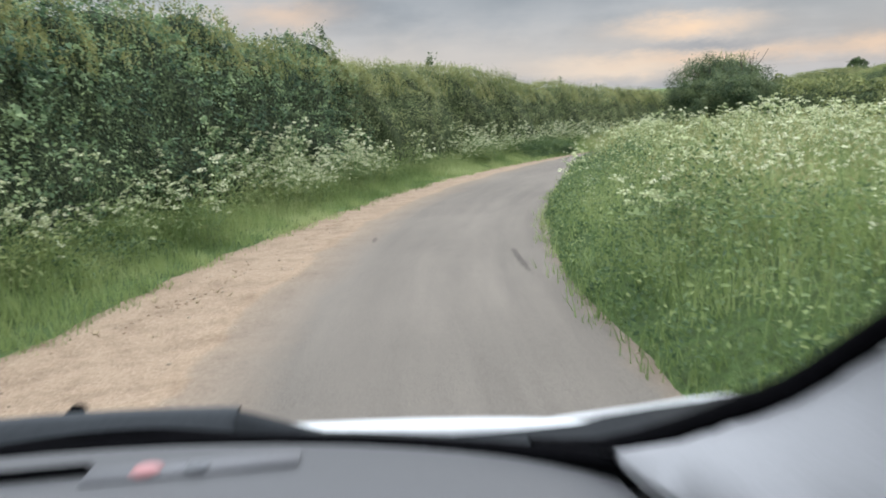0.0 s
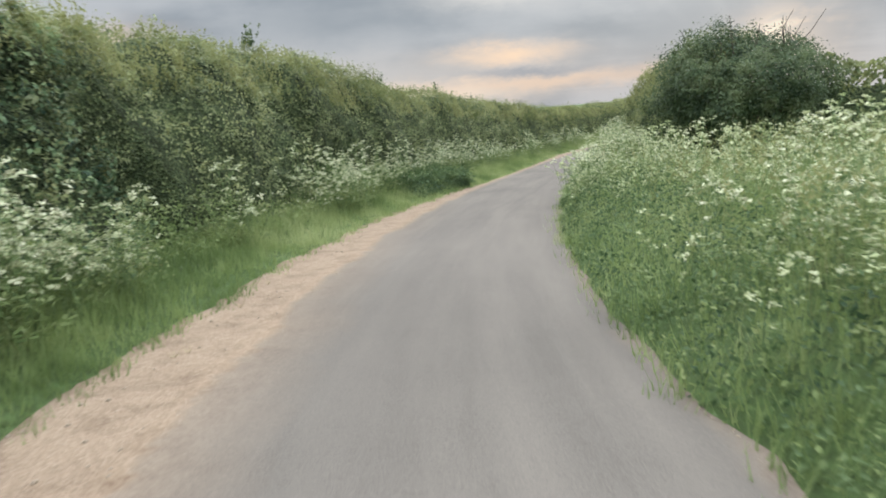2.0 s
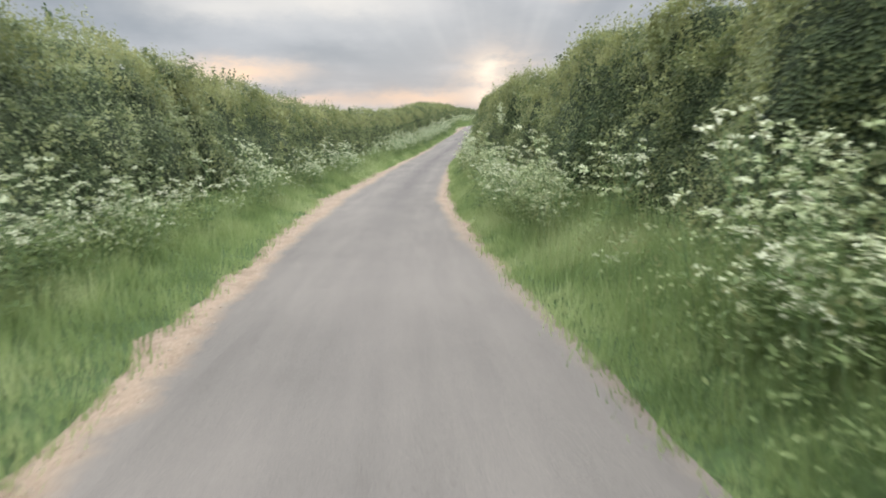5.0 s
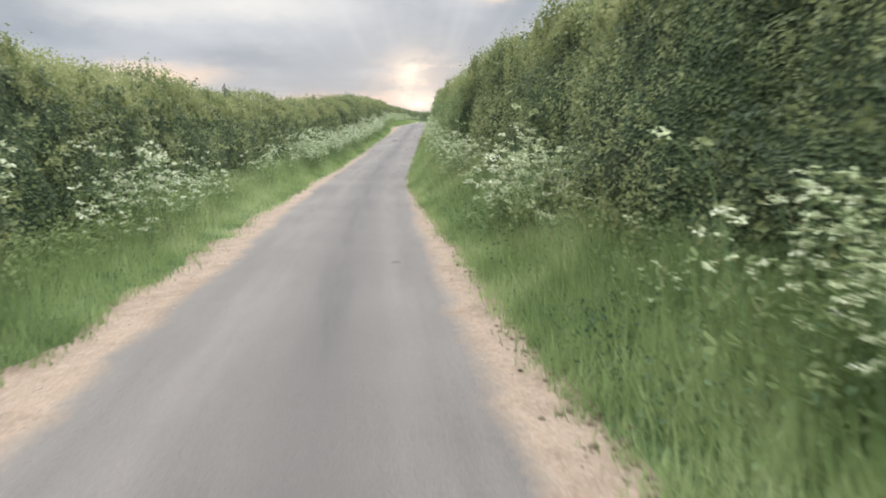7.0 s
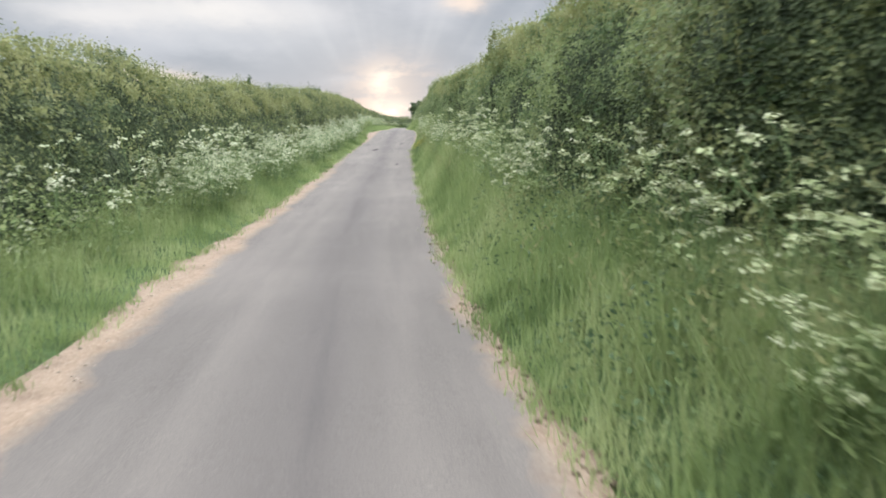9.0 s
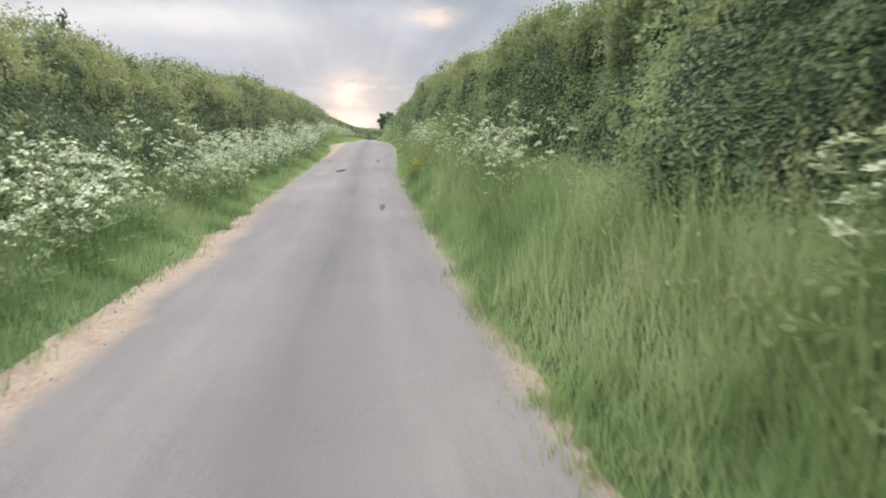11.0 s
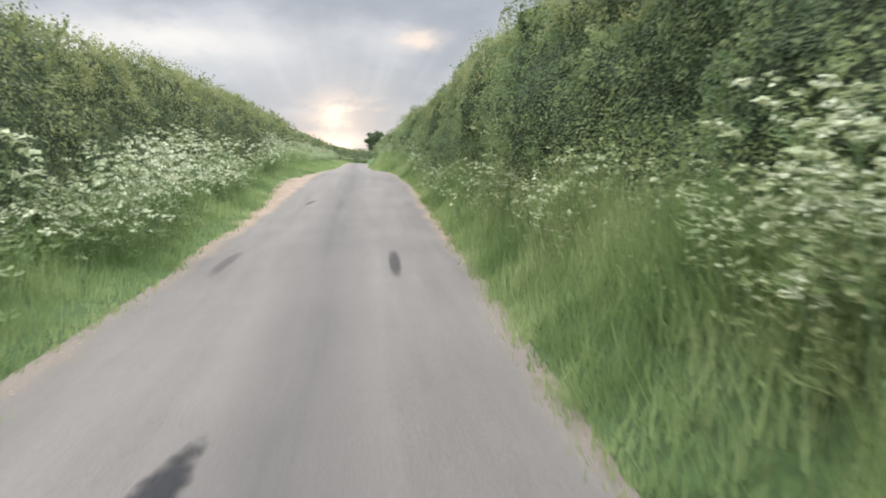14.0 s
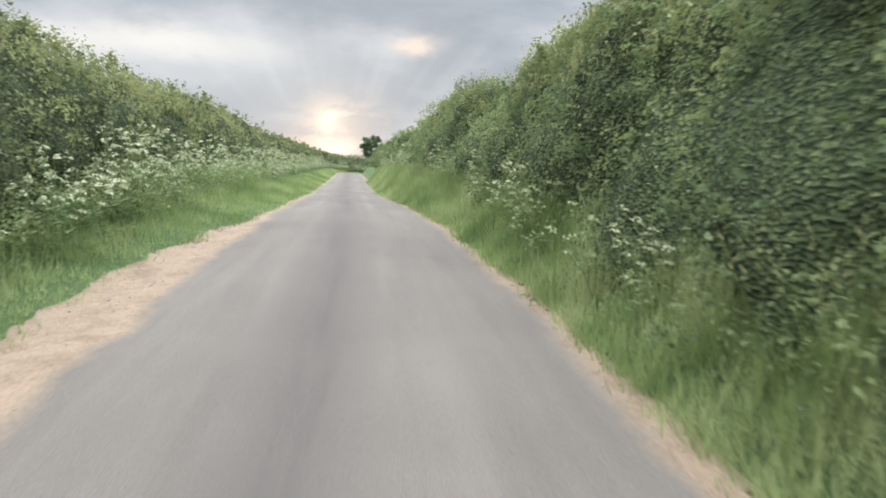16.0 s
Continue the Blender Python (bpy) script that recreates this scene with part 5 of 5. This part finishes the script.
# ---- the white car at the start of the lane ----
M_DASH = plain("grey dashboard plastic", (0.078, 0.078, 0.081), 0.62, 0.35, 420, 0.12, 0.12)
M_TRIM = plain("pale grey pillar trim", (0.235, 0.235, 0.245), 0.8, 0.2, 300, 0.06, 0.08)
M_RUBBER = plain("black rubber", (0.002, 0.002, 0.0025), 0.8, 0.02, 80, 0.3)
M_COWL = plain("dark grey scuttle plastic", (0.014, 0.016, 0.018), 0.7, 0.10, 200, 0.2, 0.1)
M_WIPER = plain("blue-grey wiper plastic", (0.026, 0.030, 0.034), 0.6, 0.2, 160, 0.15)
M_PAINT = plain("white car paint", (0.56, 0.57, 0.58), 0.22, 0.5, 3, 0.03)
M_PINK = plain("pink plastic", (0.36, 0.17, 0.17), 0.4, 0.4, 40, 0.1)
M_INLAY = plain("paler dashboard plastic", (0.125, 0.125, 0.132), 0.6, 0.3, 300, 0.08)
M_SENSOR = plain("grey sensor lens", (0.085, 0.088, 0.095), 0.3, 0.5, 60, 0.1)
M_STEEL = plain("silver wheel", (0.45, 0.45, 0.46), 0.35, 0.5, 60, 0.1, 0.0, 0.8)


def loft(lines):
    """A skin through lines with equally many points."""
    bm = bmesh.new()
    rows_ = [[bm.verts.new(p) for p in line] for line in lines]
    for a, b in zip(rows_, rows_[1:]):
        for i in range(len(a) - 1):
            bm.faces.new((a[i], a[i + 1], b[i + 1], b[i]))
    bmesh.ops.recalc_face_normals(bm, faces=bm.faces)
    return bm


def thicken(bm, t):
    bmesh.ops.solidify(bm, geom=bm.faces[:], thickness=t)
    return bm


def pipe(path, radius, sides=8):
    path = spline(path, 0.03)
    v, f = tube(path, np.full(len(path), radius), sides)
    bm = bmesh.new()
    vs = [bm.verts.new(p) for p in v]
    for q in f:
        bm.faces.new([vs[i] for i in q])
    return bm


def rounded_box(size, centre, bevel=0.006):
    bm = bmesh.new()
    bmesh.ops.create_cube(bm, size=1, matrix=Matrix.Translation(centre) @ Matrix.Diagonal((*size, 1)))
    bmesh.ops.bevel(bm, geom=bm.edges[:], offset=bevel, segments=2, affect="EDGES")
    return bm


def ellipsoid(size, centre):
    bm = bmesh.new()
    bmesh.ops.create_uvsphere(bm, u_segments=16, v_segments=10, radius=1, matrix=Matrix.Translation(centre) @ Matrix.Diagonal((*size, 1)))
    return bm


def glass_foot(x):
    """How far forward the windscreen's lower edge lies, across the car."""
    return 0.862 - 0.36 * x * x - 0.02 * abs(x)


def build_car():
    head, slope = radians(5.9), radians(-4.07)
    fwd = Vector((-math.sin(head) * math.cos(slope), math.cos(head) * math.cos(slope), math.sin(slope)))
    right = fwd.cross(Vector((0, 0, 1))).normalized()
    up = right.cross(fwd)
    base = -(right * 0.42 + up * 1.30)
    car = new("car")
    car.matrix_world = Matrix(((right.x, fwd.x, up.x, base.x), (right.y, fwd.y, up.y, base.y), (right.z, fwd.z, up.z, base.z), (0, 0, 0, 1)))
    tagged(car, "small white hatchback with grey dashboard, standing in the lane", "car")
    xs = np.linspace(-0.66, 0.66, 41)
    # dashboard: top skin from the glass to the cabin, rolled down at both ends
    lines = []
    for t, z in ((0.0, 0.945), (0.02, 0.957), (0.3, 0.963), (0.55, 0.972), (0.75, 0.975), (0.9, 0.955), (1.0, 0.90), (1.02, 0.72), (0.9, 0.55)):
        lines.append([(x * (1 + 0.03 * t), glass_foot(x) * (1 - t) + 0.30 * t - 0.01, z - 0.02 * (abs(x) / 0.66) ** 8) for x in xs])
    dash = part("dashboard", loft(lines), M_DASH, car, "mid-grey moulded plastic")
    part("vent_slot", rounded_box((0.62, 0.010, 0.012), (-0.205, 0.765, 0.966), 0.003), M_RUBBER, dash, "long black demister slot")
    part("vent_recess", rounded_box((0.225, 0.032, 0.006), (0.215, 0.750, 0.9632), 0.002), M_INLAY, dash, "paler inlaid strip")
    part("cap", ellipsoid((0.017, 0.011, 0.0075), (0.168, 0.745, 0.9665)), M_PINK, dash, "small pink cap")
    part("sensor", ellipsoid((0.014, 0.010, 0.0055), (0.222, 0.742, 0.9665)), M_SENSOR, dash, "small grey sensor dome")
    # scuttle between glass and bonnet
    xo = np.linspace(-0.82, 0.82, 41)
    part("scuttle", loft([[(x, glass_foot(x) + 0.0, 0.955 - 0.004) for x in xo], [(x, glass_foot(x) + 0.05, 0.944) for x in xo],
                          [(x, 0.955 - 0.10 * x * x, 0.888) for x in xo], [(x, 0.955 - 0.10 * x * x, 0.80) for x in xo]]), M_COWL, car, "dark grey plastic scuttle panel")
    # bonnet, falling to the nose
    lines = []
    for y, z in ((0.945, 0.886), (0.955, 0.899), (1.03, 0.876), (1.12, 0.842), (1.28, 0.765), (1.5, 0.66), (1.75, 0.55), (1.85, 0.46), (1.87, 0.30)):
        w = 1 - 0.16 * max(0, y - 1.3)
        lines.append([(x * w, y - 0.10 * x * x - (0.12 * x * x if y > 1.4 else 0), z + 0.02 - 0.022 * (x / 0.8) ** 2 - 0.006 * (abs(x) / 0.82) ** 6) for x in xo])
    part("bonnet", thicken(loft(lines), 0.012), M_PAINT, car, "glossy white painted bonnet")
    # wings and body sides, with the window line
    for sx in (1, -1):
        lines = []
        for y, top, w in ((1.80, 0.50, 0.74), (1.60, 0.62, 0.80), (1.30, 0.752, 0.835), (1.05, 0.86, 0.85), (0.90, 0.927, 0.86), (0.76, 0.985, 0.885), (0.55, 0.93, 0.88), (0.0, 0.92, 0.87), (-0.9, 0.93, 0.87), (-1.6, 0.95, 0.85), (-2.1, 0.95, 0.78)):
            lines.append([(sx * w * k, y, z) for k, z in ((0.97, 0.20), (1.0, 0.32), (1.01, 0.5 * top + 0.2), (1.0, top - 0.03), (0.975, top))])
        part("body_side", thicken(loft(lines), 0.015), M_PAINT, car)
        # dark end panel between the scuttle and the wing
        low = [(0.47, 0.775, 0.940), (0.56, 0.745, 0.935), (0.62, 0.735, 0.938), (0.66, 0.735, 0.940), (0.734, 0.71, 0.965), (0.776, 0.675, 1.000), (0.815, 0.63, 1.035)]
        top_ = [(0.49, 0.80, 0.949), (0.57, 0.80, 0.948), (0.651, 0.80, 0.949), (0.684, 0.80, 0.955), (0.734, 0.80, 0.959), (0.80, 0.79, 0.967), (0.866, 0.765, 0.986)]
        part("scuttle_end", loft([[(sx * x, y, z) for x, y, z in low], [(sx * x, y, z) for x, y, z in top_], [(sx * x, y + 0.02, z - 0.06) for x, y, z in top_]]), M_COWL, car, "dark grey end panel")
        # pillars and their trim
        part("windscreen_seal", pipe([(sx * 0.58, 0.735, 0.950), (sx * 0.656, 0.73, 0.944), (sx * 0.734, 0.70, 0.972), (sx * 0.776, 0.66, 1.007), (sx * 0.811, 0.62, 1.041), (sx * 0.850, 0.55, 1.115),
                                      (sx * 0.80, 0.28, 1.29), (sx * 0.70, 0.0, 1.45)], 0.0150, 10), M_RUBBER, car, "black rubber seal")
        outer = spline([(sx * 0.62, 0.722, 0.944), (sx * 0.734, 0.694, 0.966), (sx * 0.776, 0.655, 1.001), (sx * 0.811, 0.612, 1.034), (sx * 0.852, 0.542, 1.108), (sx * 0.80, 0.27, 1.285), (sx * 0.70, -0.01, 1.445)], 0.04)
        inner = spline([(sx * 0.655, 0.70, 0.950), (sx * 0.672, 0.60, 0.968), (sx * 0.70, 0.50, 0.975), (sx * 0.76, 0.40, 0.985), (sx * 0.80, 0.30, 1.03), (sx * 0.76, 0.10, 1.24), (sx * 0.66, -0.06, 1.43)], 0.04)
        n = 30
        o = [outer[int(i)] for i in np.linspace(0, len(outer) - 1, n)]
        i_ = [inner[int(i)] for i in np.linspace(0, len(inner) - 1, n)]
        mid = [(a + b) / 2 + np.array([-sx * 0.012, -0.008, 0.012]) for a, b in zip(o, i_)]
        floor_ = [b + np.array([sx * 0.06, -0.03, -0.06]) for b in i_]
        part("pillar_trim", loft([o, mid, i_, floor_]), M_TRIM, car, "pale grey moulded pillar trim")
        part("pillar", pipe([(sx * 0.86, 0.70, 0.95), (sx * 0.865, 0.56, 1.09), (sx * 0.82, 0.28, 1.31), (sx * 0.72, 0.0, 1.475)], 0.018), M_PAINT, car)
        part("pillar", pipe([(sx * 0.86, -0.55, 0.92), (sx * 0.80, -0.58, 1.2), (sx * 0.70, -0.6, 1.49)], 0.03), M_COWL, car)
        part("pillar", pipe([(sx * 0.80, -1.75, 0.95), (sx * 0.74, -1.62, 1.25), (sx * 0.66, -1.5, 1.47)], 0.04), M_PAINT, car)
        for y in (1.18, -1.35):
            prof = [(0.20, 0.08), (0.27, 0.095), (0.30, 0.07), (0.305, 0.0), (0.30, -0.07), (0.27, -0.095), (0.20, -0.08)]
            rings = [[(sx * 0.77 + w, y + r * math.cos(a), 0.305 + r * math.sin(a)) for a in np.linspace(0, 2 * math.pi, 33)] for r, w in prof]
            wheel = part("wheel", loft(rings), M_RUBBER, car, "black tyre")
            hub = [[(sx * (0.77 + w), y + r * math.cos(a), 0.305 + r * math.sin(a)) for a in np.linspace(0, 2 * math.pi, 33)] for r, w in ((0.205, 0.07), (0.19, 0.06), (0.10, 0.045), (0.04, 0.06), (0.005, 0.06))]
            part("rim", loft(hub), M_STEEL, wheel, "silver wheel rim")
    xr = np.linspace(-0.70, 0.70, 21)
    part("roof", thicken(loft([[(x * w, y - 0.05 * x * x, z - 0.05 * (x / 0.7) ** 2) for x in xr] for y, z, w in ((0.03, 1.475, 1.0), (-0.2, 1.51, 1.0), (-0.8, 1.53, 0.99), (-1.4, 1.51, 0.96), (-1.6, 1.48, 0.95))]), 0.02), M_PAINT, car)
    part("tailgate", thicken(loft([[(x * 1.1, y - 0.04 * x * x, z) for x in xr] for y, z in ((-1.98, 0.97), (-2.10, 0.90), (-2.14, 0.55), (-2.08, 0.22))]), 0.02), M_PAINT, car)
    part("underbody", rounded_box((1.5, 3.6, 0.06), (0, -0.15, 0.24), 0.02), M_COWL, car)
    # parked wiper on the scuttle
    xw = np.linspace(-0.70, 0.24, 20)
    tops = [(x, glass_foot(x) + 0.055, 0.985 - 0.010 * (x + 0.7) / 0.94 - 0.03 * max(0, -x - 0.1)) for x in xw]
    lines = [[(x, y + 0.012, z - 0.055) for x, y, z in tops], [(x, y + 0.014, z - 0.006) for x, y, z in tops], tops, [(x, y - 0.014, z - 0.004) for x, y, z in tops], [(x, y - 0.02, z - 0.045) for x, y, z in tops]]
    wiper = part("wiper", loft(lines), M_WIPER, car, "blue-grey wiper with black blade")
    a = Vector((0.236, glass_foot(0.24) + 0.055, 0.972))
    tipx = Vector((0.45, 0.84, 0.915))
    part("wiper_arm", loft([[a + Vector((0, 0.012, -0.05)), tipx + Vector((0, 0.012, -0.012))], [a, tipx], [a + Vector((0, -0.02, -0.006)), tipx + Vector((0, -0.016, -0.004))], [a + Vector((0, -0.022, -0.05)), tipx + Vector((0, -0.02, -0.014))]]), M_COWL, wiper, "dark grey tapering arm")
    part("blade", pipe([(-0.70, glass_foot(-0.7) + 0.015, 0.935), (0.0, glass_foot(0) + 0.015, 0.955), (0.30, glass_foot(0.3) + 0.012, 0.948)], 0.007), M_RUBBER, wiper, "thin black blade")
    part("windscreen_seal", pipe([(x, glass_foot(x) - 0.006, 0.953) for x in np.linspace(-0.66, 0.66, 12)], 0.0105, 8), M_RUBBER, car, "black rubber seal")
    part("washer_jet", ellipsoid((0.012, 0.012, 0.010), (0.02, 0.955, 0.965)), M_RUBBER, car, "small black washer jet")


build_car()
